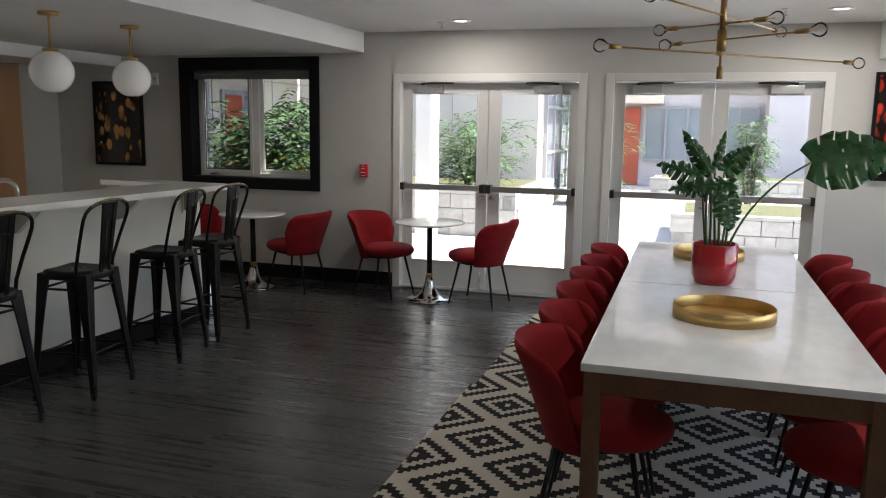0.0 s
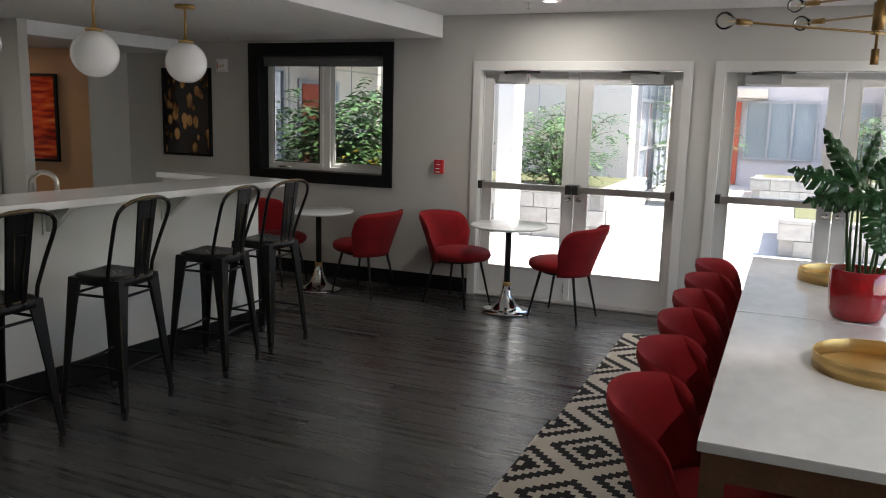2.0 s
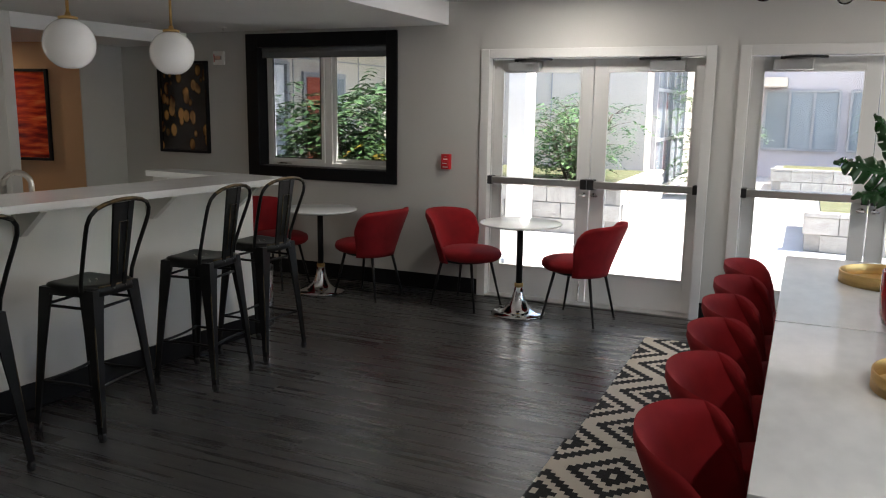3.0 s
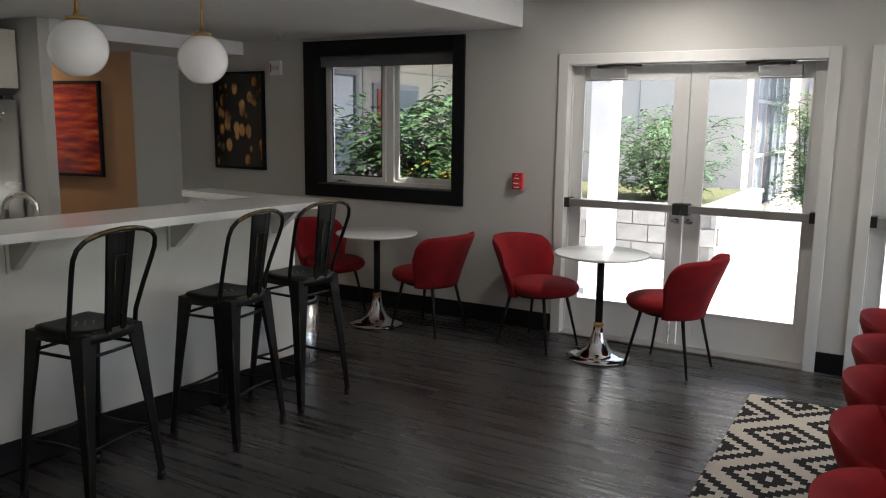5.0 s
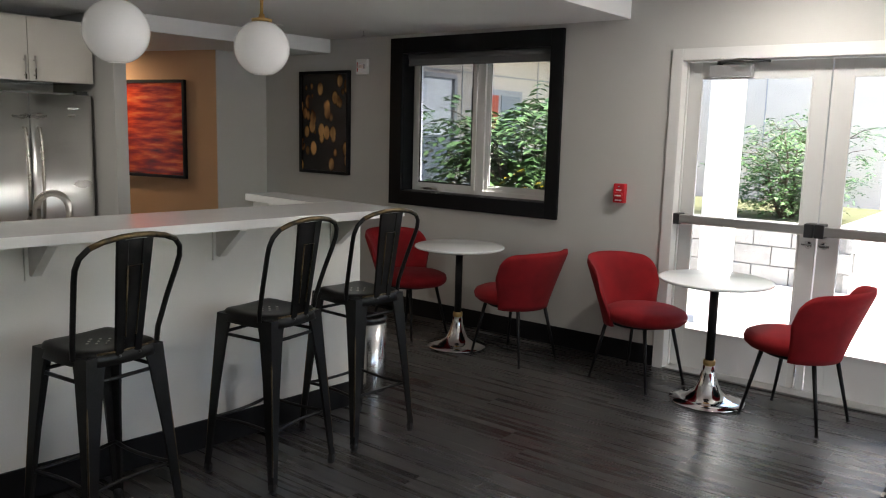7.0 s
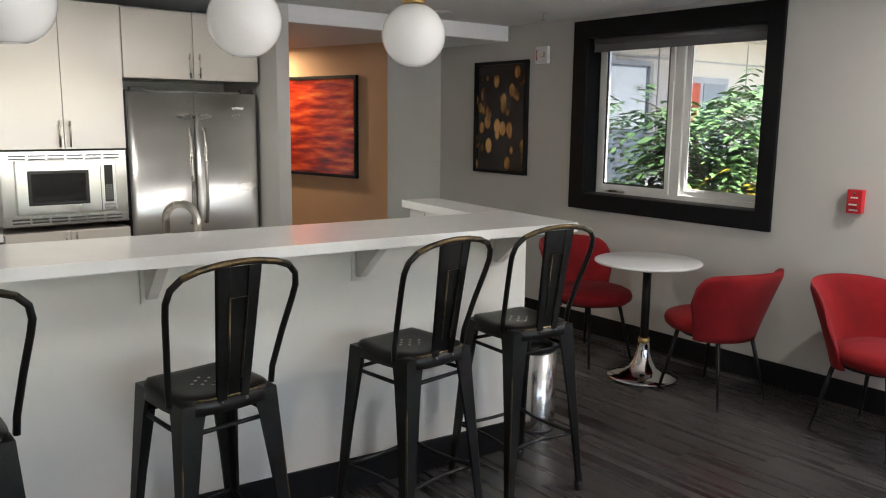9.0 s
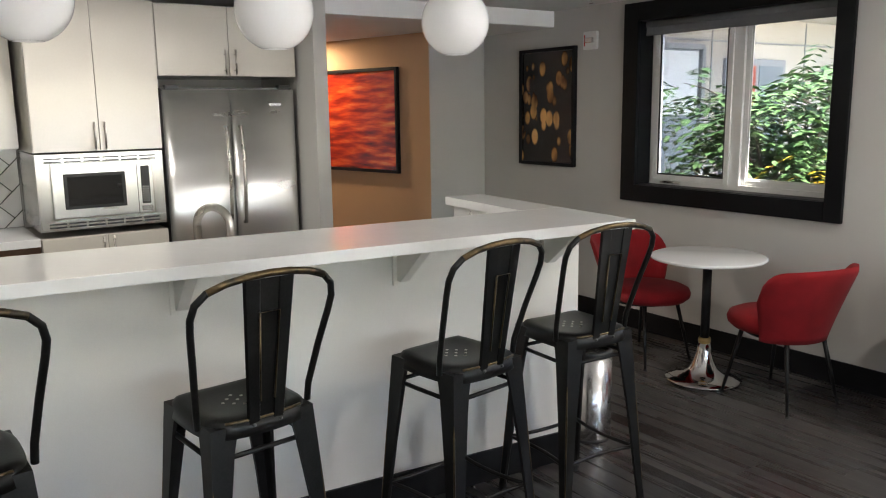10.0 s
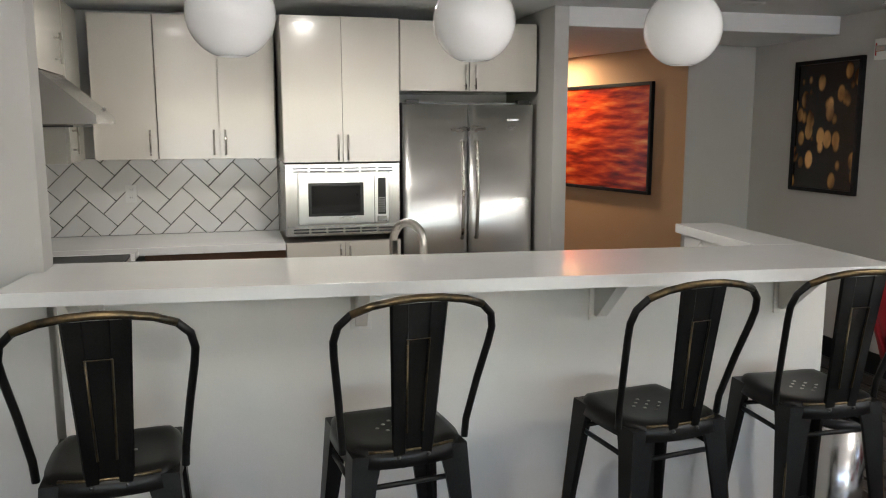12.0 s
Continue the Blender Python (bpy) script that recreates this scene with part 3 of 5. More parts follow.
def bar():
    wall = tagged(part("bar_wall", bmesh.new(), M_BARWALL), "off-white painted bar front wall", kind="structure")
    bm = bmesh.new()
    box(bm, -0.47, -0.335, -2.73, -0.025, 0, 1.118)
    box(bm, -1.17, -0.47, -0.185, -0.025, 0, 1.118)
    bmesh.ops.transform(bm, matrix=BAR, verts=bm.verts)
    bm.to_mesh(wall.data)
    bm.free()
    bb = bmesh.new()
    box(bb, -0.335, -0.322, -2.72, -0.013, 0.004, 0.145, 0.003)
    bmesh.ops.transform(bb, matrix=BAR, verts=bb.verts)
    structure("baseboard", bb, M_BASE, "black rubber baseboard along the bar front")
    top = thing("bar_counter", "polished white quartz bar counter in an L shape", "countertop")
    for n, a in (("slab", (-0.50, 0.0, -2.80, 0.0)), ("return_ledge", (-1.20, -0.5005, -0.225, 0.0))):
        part(n, B(*a, 1.1185, 1.16, bev=0.003, m=BAR), M_QUARTZ, top)
    for y in (-0.205, -0.915, -1.76, -2.62):
        b = tagged(thing("bracket", "pale grey triangular bracket under the bar top", "bracket", BAR @ pose(-0.335, y, 1.118), "brackets under the bar"))
        part("gusset", prism([(0, -0.012), (0.225, -0.012), (0.225, -0.022), (0.040, -0.165), (0.012, -0.165), (0, -0.165)], "y", -0.019, 0.019), M_BARWALL, b)
        part("top_plate", B(0, 0.232, -0.035, 0.035, -0.012, -0.0005, bev=0.002), M_BARWALL, b)
        part("wall_plate", B(0, 0.012, -0.035, 0.035, -0.185, -0.012, bev=0.002), M_BARWALL, b)
    # tiled inner face of the return
    back = tagged(part("bar_tiling", bmesh.new(), M_GROUT), "white tiles with dark joints on the inner ledge", kind="structure")
    bm = bmesh.new()
    box(bm, -1.15, -0.52, -0.195, -0.1855, 0.94, 1.115)
    bmesh.ops.transform(bm, matrix=BAR, verts=bm.verts)
    bm.to_mesh(back.data)
    bm.free()
    herringbone(back, lambda u, v, w: BAR @ Vector((u, -0.195 - w, v)), -1.15, -0.52, 0.94, 1.115)
    # sink counter behind the bar, with its tap
    cab = tagged(part("sink_cabinet", B(-1.05, -0.475, -2.6, -0.25, 0.0, 0.87, bev=0.003, m=BAR), M_CAB), "cream base cabinets behind the bar wall", "cabinet")
    tagged(part("sink_counter", B(-1.09, -0.475, -2.62, -0.20, 0.8705, 0.91, bev=0.003, m=BAR), M_QUARTZ), "white quartz sink counter", "countertop")
    f = thing("faucet", "brushed nickel gooseneck kitchen faucet behind the bar", "faucet", BAR @ pose(-0.64, -1.56, 0.911, 0, 0, 45))
    r = 0.072
    part("spout", tube([(-r, 0, 0.02), (-r, 0, 0.16), (-r, 0, 0.275)] + arc(0, 0.275, r, 180, 0, 14) + [(r, 0, 0.215)], 0.016, 14), M_NICKEL, f)
    part("spray_head", tube([(r, 0, 0.22), (r, 0, 0.14)], [0.017, 0.022], 14), M_NICKEL, f)
    part("base", lathe([(0, 0), (0.03, 0), (0.028, 0.02), (0.02, 0.04), (0, 0.04)], 18, at=(-r, 0, 0)), M_NICKEL, f)
    part("lever", tube([(-r, -0.015, 0.06), (-r, -0.085, 0.10)], [0.009, 0.006], 8), M_NICKEL, f)


def clip(poly, u0, u1, v0, v1):
    for ax, lim, sg in ((0, u0, 1), (0, u1, -1), (1, v0, 1), (1, v1, -1)):
        out = []
        for i, p in enumerate(poly):
            q = poly[i - 1]
            ip, iq = sg * (p[ax] - lim) >= 0, sg * (q[ax] - lim) >= 0
            if ip != iq:
                k = (lim - q[ax]) / (p[ax] - q[ax])
                out.append((q[0] + k * (p[0] - q[0]), q[1] + k * (p[1] - q[1])))
            if ip:
                out.append(p)
        poly = out
        if len(poly) < 3:
            return []
    return poly


def herringbone(parent, place, u0, u1, v0, v1, L=0.2333, W=0.1167, gap=0.0022, thick=0.006, off=(0.0, 0.0)):
    """Single tiles in a herringbone at 45 degrees, cut off at the edges of the field."""
    c = math.sqrt(0.5)
    n = int(max(u1 - u0, v1 - v0) / W) + 6
    for i in range(-n, n):
        for j in range(-n, n):
            # translations (W, W) and (L, -L)
            bx, by = i * W + j * L, i * W - j * L
            for (x0, x1, y0, y1) in ((bx, bx + L, by, by + W), (bx, bx + W, by + W, by + W + L)):
                quad = [(x0 + gap, y0 + gap), (x1 - gap, y0 + gap), (x1 - gap, y1 - gap), (x0 + gap, y1 - gap)]
                rot = [(u0 + off[0] + (x - y) * c, v0 + off[1] + (x + y) * c) for x, y in quad]
                poly = clip(rot, u0, u1, v0, v1)
                if len(poly) < 3:
                    continue
                cu = sum(p[0] for p in poly) / len(poly)
                cv = sum(p[1] for p in poly) / len(poly)
                bm = bmesh.new()
                a = [bm.verts.new(place(p[0], p[1], 0)) for p in poly]
                b = [bm.verts.new(place(cu + (p[0] - cu) * 0.975, cv + (p[1] - cv) * 0.975, thick)) for p in poly]
                bm.faces.new(b)
                for k in range(len(poly)):
                    bm.faces.new((a[k - 1], a[k], b[k], b[k - 1]))
                bmesh.ops.recalc_face_normals(bm, faces=bm.faces)
                part("tile", bm, M_TILE, parent)


bar()


# ---- stools ----
def stool():
    s = thing("bar_stool", "dark gunmetal steel bar stool with worn bronze edges and hoop back", "stool", None, "stools along the bar")
    hs, ht = 0.166, 0.77
    # seat: shallow pressed pan
    bm = bmesh.new()
    n = 14
    grid = {}
    for i in range(n + 1):
        for j in range(n + 1):
            a, b = -1 + 2 * i / n, -1 + 2 * j / n
            k = 1 - 0.10 * (abs(a * b)) ** 5
            x, y = a * hs * math.sqrt(1 - 0.14 * b * b * a * a) * k, b * hs * math.sqrt(1 - 0.14 * a * a * b * b) * k
            x += 0.016 * max(0, a) ** 2 * (1 - b * b)
            e = max(abs(a), abs(b))
            z = ht - 0.012 * max(0, 1 - (a * a + b * b) * 0.9) - (0.012 if e > 0.99 else (0.002 if e > 0.84 else 0))
            grid[i, j] = bm.verts.new((x, y, z))
    for i in range(n):
        for j in range(n):
            bm.faces.new((grid[i, j], grid[i + 1, j], grid[i + 1, j + 1], grid[i, j + 1]))
    rim = [grid[i, 0] for i in range(n + 1)] + [grid[n, j] for j in range(1, n + 1)] + [grid[i, n] for i in range(n - 1, -1, -1)] + [grid[0, j] for j in range(n - 1, 0, -1)]
    low = [bm.verts.new((v.co.x * 1.035, v.co.y * 1.035, ht - 0.055)) for v in rim]
    low2 = [bm.verts.new((v.co.x * 0.99, v.co.y * 0.99, ht - 0.057)) for v in rim]
    for k in range(len(rim)):
        bm.faces.new((rim[k - 1], rim[k], low[k], low[k - 1]))
        bm.faces.new((low[k - 1], low[k], low2[k], low2[k - 1]))
    bmesh.ops.recalc_face_normals(bm, faces=bm.faces)
    seat = part("seat", smooth(bm), M_STOOL, s)
    bm = bmesh.new()
    for a, b in ((0, 0), (0.03, 0.03), (-0.03, 0.03), (0.03, -0.03), (-0.03, -0.03), (0.06, 0), (-0.06, 0), (0, 0.06), (0, -0.06)):
        lathe([(0, 0.0012), (0.0055, 0.0012), (0.006, 0)], 10, bm, (a * 0.8, b * 0.8, ht - 0.0112))
    part("drain_hole", bm, M_NICKEL, seat, "pale drain holes")
    part("seat_edge", tube([(v.x * 1.0, v.y * 1.0, ht - 0.009) for v in [Vector((hs * 0.985 + 0.016 * (1 - (k / 4 - 1) ** 2), -0.12 + 0.24 * k / 8, 0)) for k in range(9)]], 0.0045, 8), M_STOOLWORN, seat, "worn bronze seat edge")
    # legs: tapered folded sheet
    for sx in (-1, 1):
        for sy in (-1, 1):
            bm = bmesh.new()
            rings = []
            for k, (z, w) in enumerate(((ht - 0.02, 0.085), (ht - 0.10, 0.070), (0.42, 0.048), (0.16, 0.035), (0.015, 0.028))):
                t = (ht - z) / ht
                cx, cy = sx * (hs - 0.004 + 0.052 * t), sy * (hs - 0.004 + 0.052 * t)
                th = 0.012
                ring = [(cx, cy), (cx, cy - sy * w), (cx - sx * th, cy - sy * w), (cx - sx * th * 1.6, cy - sy * th * 1.6), (cx - sx * w, cy - sy * th), (cx - sx * w, cy)]
                rings.append([bm.verts.new((p[0], p[1], z)) for p in ring])
            for a, b in zip(rings, rings[1:]):
                for k in range(6):
                    bm.faces.new((a[k - 1], a[k], b[k], b[k - 1]))
            bm.faces.new(rings[0])
            bm.faces.new(rings[-1])
            bmesh.ops.recalc_face_normals(bm, faces=bm.faces)
            leg = part("leg", bm, M_STOOL, s)
            part("worn_edge", tube([(sx * (hs - 0.0065 + 0.052 * k), sy * (hs - 0.0065 + 0.052 * k), ht * (1 - k)) for k in (0.14, 0.3, 0.5, 0.7, 0.9)], [0.001, 0.0035, 0.004, 0.0035, 0.0035], 6), M_STOOLWORN, leg, "worn bronze leg edge")
            fx, fy = sx * (hs + 0.038), sy * (hs + 0.038)
            part("foot", lathe([(0, 0), (0.017, 0), (0.019, 0.03), (0.015, 0.042), (0, 0.042)], 10, at=(fx - sx * 0.006, fy - sy * 0.006, 0.001)), M_BLKPL, leg)
    # braces under the seat and the foot rail
    q = hs - 0.012
    for a in ((q, -q, q, q), (-q, -q, -q, q)):
        part("brace", tube([(a[0] * 0.99, a[1], 0.655), (a[2] * 0.99, a[3], 0.655)], 0.008, 8), M_STOOL, s)
    for a in ((-q, q, q, q), (-q, -q, q, -q)):
        part("brace", tube([(a[0], a[1] * 0.99, 0.655), (a[2], a[3] * 0.99, 0.655)], 0.008, 8), M_STOOL, s)
    q = hs + 0.016
    for k, (ux, uy) in enumerate(((1, 0), (-1, 0), (0, 1), (0, -1))):
        z = 0.26
        pts = []
        for i in range(9):
            w = -1 + 2 * i / 8
            bow = 0.985 - 0.12 * (1 - w * w)
            pts.append((ux * q * bow + (uy != 0) * w * q * 0.98, uy * q * bow + (ux != 0) * w * q * 0.98, z))
        part("foot_rail", tube(pts, 0.008, 8), M_STOOL, s)
    # hoop back
    pts = []
    prof = [(0.09, 0.174, 0.745), (0.096, 0.177, 0.80), (0.135, 0.193, 0.93), (0.172, 0.209, 1.04), (0.187, 0.213, 1.085), (0.200, 0.204, 1.125), (0.211, 0.175, 1.155),
            (0.219, 0.125, 1.174), (0.225, 0.06, 1.185), (0.227, 0.0, 1.188)]
    pts = [(x + 0.018, -y * 1.02, z) for x, y, z in prof] + [(x + 0.018, y * 1.02, z) for x, y, z in prof[-2::-1]]
    hoop = part("back_hoop", tube(pts, 0.0105, 10), M_STOOL, s)
    part("hoop_wear", tube([(x + 0.0015, y, z + 0.0012) for x, y, z in pts[6:13]], 0.0102, 10), M_STOOLWORN, hoop, "worn bronze top of the hoop")
    bm = bmesh.new()
    rows = []
    for k in range(9):
        t = k / 8
        z = 0.735 + t * 0.44
        x = 0.176 + 0.065 * t
        w = 0.057 + 0.022 * t
        rows.append([bm.verts.new((x + d, y, z)) for y, d in ((-w, -0.004), (-w * 0.92, 0.003), (-w * 0.4, 0.004), (-w * 0.36, 0.001), (w * 0.36, 0.001), (w * 0.4, 0.004), (w * 0.92, 0.003), (w, -0.004))])
    for a, b in zip(rows, rows[1:]):
        for k in range(7):
            bm.faces.new((a[k], a[k + 1], b[k + 1], b[k]))
    bmesh.ops.solidify(bm, geom=list(bm.faces), thickness=0.003)
    bmesh.ops.recalc_face_normals(bm, faces=bm.faces)
    sp = part("back_splat", bm, M_STOOL, s)
    rib = []
    for t, w in ((0.18, 0.022), (0.78, 0.030)):
        rib.append((0.182 + 0.065 * t, w, 0.735 + t * 0.44))
    path = [(rib[0][0], -rib[0][1], rib[0][2]), (rib[1][0], -rib[1][1], rib[1][2]), (rib[1][0], rib[1][1], rib[1][2]), (rib[0][0], rib[0][1], rib[0][2])]
    part("pressed_rib", tube(path, 0.0032, 6), M_STOOLWORN, sp, "worn pressed rib")
    for y in (-0.042, 0.042):
        part("rivet", lathe([(0, 0.006), (0.004, 0.005), (0.006, 0)], 8), M_DARKSTEEL, sp, m=pose(0.186, y, 0.745, 0, 90))
    return s


st = stool()
st.matrix_basis = pose(-3.445, 3.485, 0, 0, 0, 2)
for x, y, a in ((-3.43, 4.235, 6), (-3.405, 5.035, 7), (-3.43, 5.63, -3)):
    copy_thing(st, pose(x, y, 0, 0, 0, a))


# ---- red chairs ----
def red_chair():
    """Faces +x."""
    c = thing("red_chair", "red velvet tub chair with thin black metal legs", "chair")
    prof = [(0, 0.395), (0.17, 0.395), (0.215, 0.402), (0.240, 0.425), (0.245, 0.45), (0.235, 0.475), (0.20, 0.492), (0.12, 0.503), (0, 0.507)]
    part("seat", lathe(prof, 36, at=(0.045, 0, 0), squash=(1.08, 1.02)), M_RED, c)
    # wrap-around back, flaring to the top
    bm = bmesh.new()
    nu, nv = 30, 12
    out, inn = {}, {}
    for i in range(nu + 1):
        u = -1 + 2 * i / nu
        for j in range(nv + 1):
            v = j / nv
            lim = radians(88) * (0.88 + 0.12 * v)
            a = math.pi + u * lim
            top = 0.80 - 0.045 * u * u - 0.17 * (1 - math.sqrt(max(0, 1 - (max(0, abs(u) - 0.68) / 0.325) ** 2)))
            z = 0.375 + (top - 0.375) * v
            r = 0.203 + 0.078 * v ** 1.2
            th = 0.042 * (1 - 0.25 * v) * (1 - 0.5 * max(0, abs(u) - 0.85) / 0.15)
            rim = 0.5 * th * (1 - math.sqrt(max(0, 1 - max(0, (v - 0.88) / 0.12) ** 2)))
            lean = -0.08 * v
            out[i, j] = bm.verts.new((0.005 + lean + (r + th / 2 - rim) * math.cos(a), (r + th / 2 - rim) * math.sin(a) * 1.08, z))
            inn[i, j] = bm.verts.new((0.005 + lean + (r - th / 2 + rim) * math.cos(a), (r - th / 2 + rim) * math.sin(a) * 1.08, z))
    for i in range(nu):
        for j in range(nv):
            bm.faces.new((out[i, j], out[i + 1, j], out[i + 1, j + 1], out[i, j + 1]))
            bm.faces.new((inn[i, j + 1], inn[i + 1, j + 1], inn[i + 1, j], inn[i, j]))
        bm.faces.new((out[i, nv], out[i + 1, nv], inn[i + 1, nv], inn[i, nv]))
        bm.faces.new((out[i + 1, 0], out[i, 0], inn[i, 0], inn[i + 1, 0]))
    for j in range(nv):
        bm.faces.new((out[0, j + 1], out[0, j], inn[0, j], inn[0, j + 1]))
        bm.faces.new((out[nu, j], out[nu, j + 1], inn[nu, j + 1], inn[nu, j]))
    bmesh.ops.recalc_face_normals(bm, faces=bm.faces)
    part("backrest", smooth(bm), M_RED, c)
    part("seat_frame", lathe([(0, 0.380), (0.19, 0.380), (0.20, 0.386), (0.20, 0.396), (0, 0.396)], 28, at=(0.0, 0, 0)), M_BLKMETAL, c)
    for sx, sy in ((1, 1), (1, -1), (-1, 1), (-1, -1)):
        leg = part("leg", tube([(sx * 0.15, sy * 0.14, 0.385), (sx * 0.225, sy * 0.195, 0.004)], [0.013, 0.0085], 10), M_BLKMETAL, c)
        part("foot", lathe([(0, 0), (0.011, 0), (0.0115, 0.01), (0, 0.012)], 10, at=(sx * 0.2255, sy * 0.1955, 0.0)), M_BLKPL, leg)
    return c


rc = tagged(red_chair(), group="chairs at the small tables")
rc.matrix_basis = pose(-1.715, 7.43, 0, 0, 0, 169)
for x, y, a in ((-2.70, 7.47, -13), (-3.59, 7.37, 172), (-4.56, 7.36, -4)):
    copy_thing(rc, pose(x, y, 0, 0, 0, a))

RUGZ = 0.012
dc = copy_thing(rc, pose(-0.185, 3.52, RUGZ, 0, 0, 0))
tagged(dc, "red velvet tub chair pushed under the marble table", group="chairs round the long table")
for y, a in ((4.06, 1), (4.58, -1), (5.07, 2), (5.56, -2), (6.10, 1)):
    copy_thing(dc, pose(-0.185, y, RUGZ, 0, 0, a))
for y, a in ((3.50, 181), (4.04, 178), (4.56, 180), (5.08, 182), (5.58, 179), (6.14, 181)):
    copy_thing(dc, pose(0.83, y, RUGZ, 0, 0, a))


# ---- small round tables ----
def pedestal_table():
    t = thing("pedestal_table", "round white table on a black post with chrome trumpet base", "table", None, "small round tables")
    part("tabletop", lathe([(0, 0.722), (0.27, 0.722), (0.322, 0.735), (0.328, 0.742), (0.326, 0.749), (0.318, 0.752), (0, 0.752)], 48), M_QUARTZ, t)
    part("post", lathe([(0, 0.23), (0.026, 0.23), (0.026, 0.722), (0, 0.722)], 20), M_BLKMETAL, t)
    part("collar", lathe([(0, 0.225), (0.034, 0.225), (0.036, 0.235), (0.036, 0.25), (0.032, 0.26), (0, 0.26)], 20), M_BRASS, t, "brass collar")
    part("base", lathe([(0, 0.001), (0.218, 0.001), (0.222, 0.008), (0.218, 0.017), (0.16, 0.026), (0.115, 0.042), (0.08, 0.075), (0.058, 0.125), (0.042, 0.18), (0.034, 0.226), (0, 0.226)], 40), M_CHROME, t, "polished chrome trumpet base")
    part("top_plate", lathe([(0, 0.712), (0.10, 0.712), (0.10, 0.7215), (0, 0.7215)], 24), M_BLKMETAL, t)
    return t


pt = pedestal_table()
pt.matrix_basis = pose(-2.195, 7.37, 0)
copy_thing(pt, pose(-4.045, 7.31, 0, 0, 0, 20))


# ---- long marble table ----
def long_table():
    t = thing("dining_table", "long walnut table with a polished grey-veined marble top", "table", None, "marble tables end to end")
    w, l = 1.06, 1.658
    part("tabletop", B(0, w, 0, l, 0.758, 0.790, bev=0.004), M_MARBLE, t, "polished grey-veined white marble top")
    part("apron", B(0.075, w - 0.075, 0.018, 0.043, 0.672, 0.7575, bev=0.002), M_WALNUT, t)
    part("apron", B(0.075, w - 0.075, l - 0.043, l - 0.018, 0.672, 0.7575, bev=0.002), M_WALNUT, t)
    part("apron", B(0.018, 0.043, 0.075, l - 0.075, 0.672, 0.7575, bev=0.002), M_WALNUT, t)
    part("apron", B(w - 0.043, w - 0.018, 0.075, l - 0.075, 0.672, 0.7575, bev=0.002), M_WALNUT, t)
    for x in (0.012, w - 0.077):
        for y in (0.012, l - 0.077):
            part("leg", B(x, x + 0.065, y, y + 0.065, 0.0, 0.7575, bev=0.003), M_WALNUT, t)
    return t


lt = long_table()
lt.matrix_basis = pose(-0.226, 3.18, RUGZ)
copy_thing(lt, pose(-0.226, 4.848, RUGZ))
TZ = 0.79 + RUGZ


def tray():
    t = thing("round_tray", "round brushed brass tray with upright rim on the marble table", "tray", None, "brass trays")
    R = 0.228
    part("rim", lathe([(R - 0.004, 0.004), (R, 0.0), (R, 0.058), (R - 0.004, 0.060), (R - 0.005, 0.058), (R - 0.005, 0.005)], 64), M_BRASS, t)
    part("bottom", lathe([(0, 0.0005), (R - 0.001, 0.0005), (R - 0.001, 0.005), (0, 0.005)], 64), M_BRASS, t)
    return t


tr = tray()
tr.matrix_basis = pose(0.305, 4.12, TZ)
copy_thing(tr, pose(0.265, 5.88, TZ))


# ---- monstera in a red pot ----
def leaf_mesh(length, width, curl, droop, cut):
    """A split leaf: a whole blade near the midrib and lobes cut apart towards the rim."""
    bm = bmesh.new()
    ns, nw = 48, 9
    v = {}
    for side in (-1, 1):
        for i in range(ns + 1):
            s = i / ns
            half = width * 0.5 * (math.sin(math.pi * min(1, s * 0.96 + 0.035) ** 0.62)) ** 0.75
            for j in range(nw + 1):
                w = j / nw
                x = s * length + (0.16 * w * w - 0.10 * w) * length * (1 - s) - 0.16 * length * w * max(0, 0.25 - s) * 4 * w
                y = side * half * w
                z = -droop * s * s * length - curl * w * w * half + 0.012 * math.sin(s * 30) * w
                v[side, i, j] = bm.verts.new((x, y, z))
        for i in range(ns):
            for j in range(nw):
                slot = i % 7 in (0,) and 6 < i < 46
                if slot and j >= cut:
                    continue
                if i % 14 == 4 and j == 2 and 6 < i < 40:
                    continue
                q = [v[side, i, j], v[side, i + 1, j], v[side, i + 1, j + 1], v[side, i, j + 1]]
                f = bm.faces.new(q if side > 0 else q[::-1])
                f.smooth = True
    loose = [x for x in bm.verts if not x.link_faces]
    bmesh.ops.delete(bm, geom=loose, context="VERTS")
    bmesh.ops.remove_doubles(bm, verts=bm.verts, dist=1e-5)
    bmesh.ops.solidify(bm, geom=list(bm.faces), thickness=0.0015)
    tube([(length * k / 8, 0, -droop * (k / 8) ** 2 * length + 0.001) for k in range(9)], [0.003 - 0.0002 * k for k in range(9)], 6, bm)
    return bm


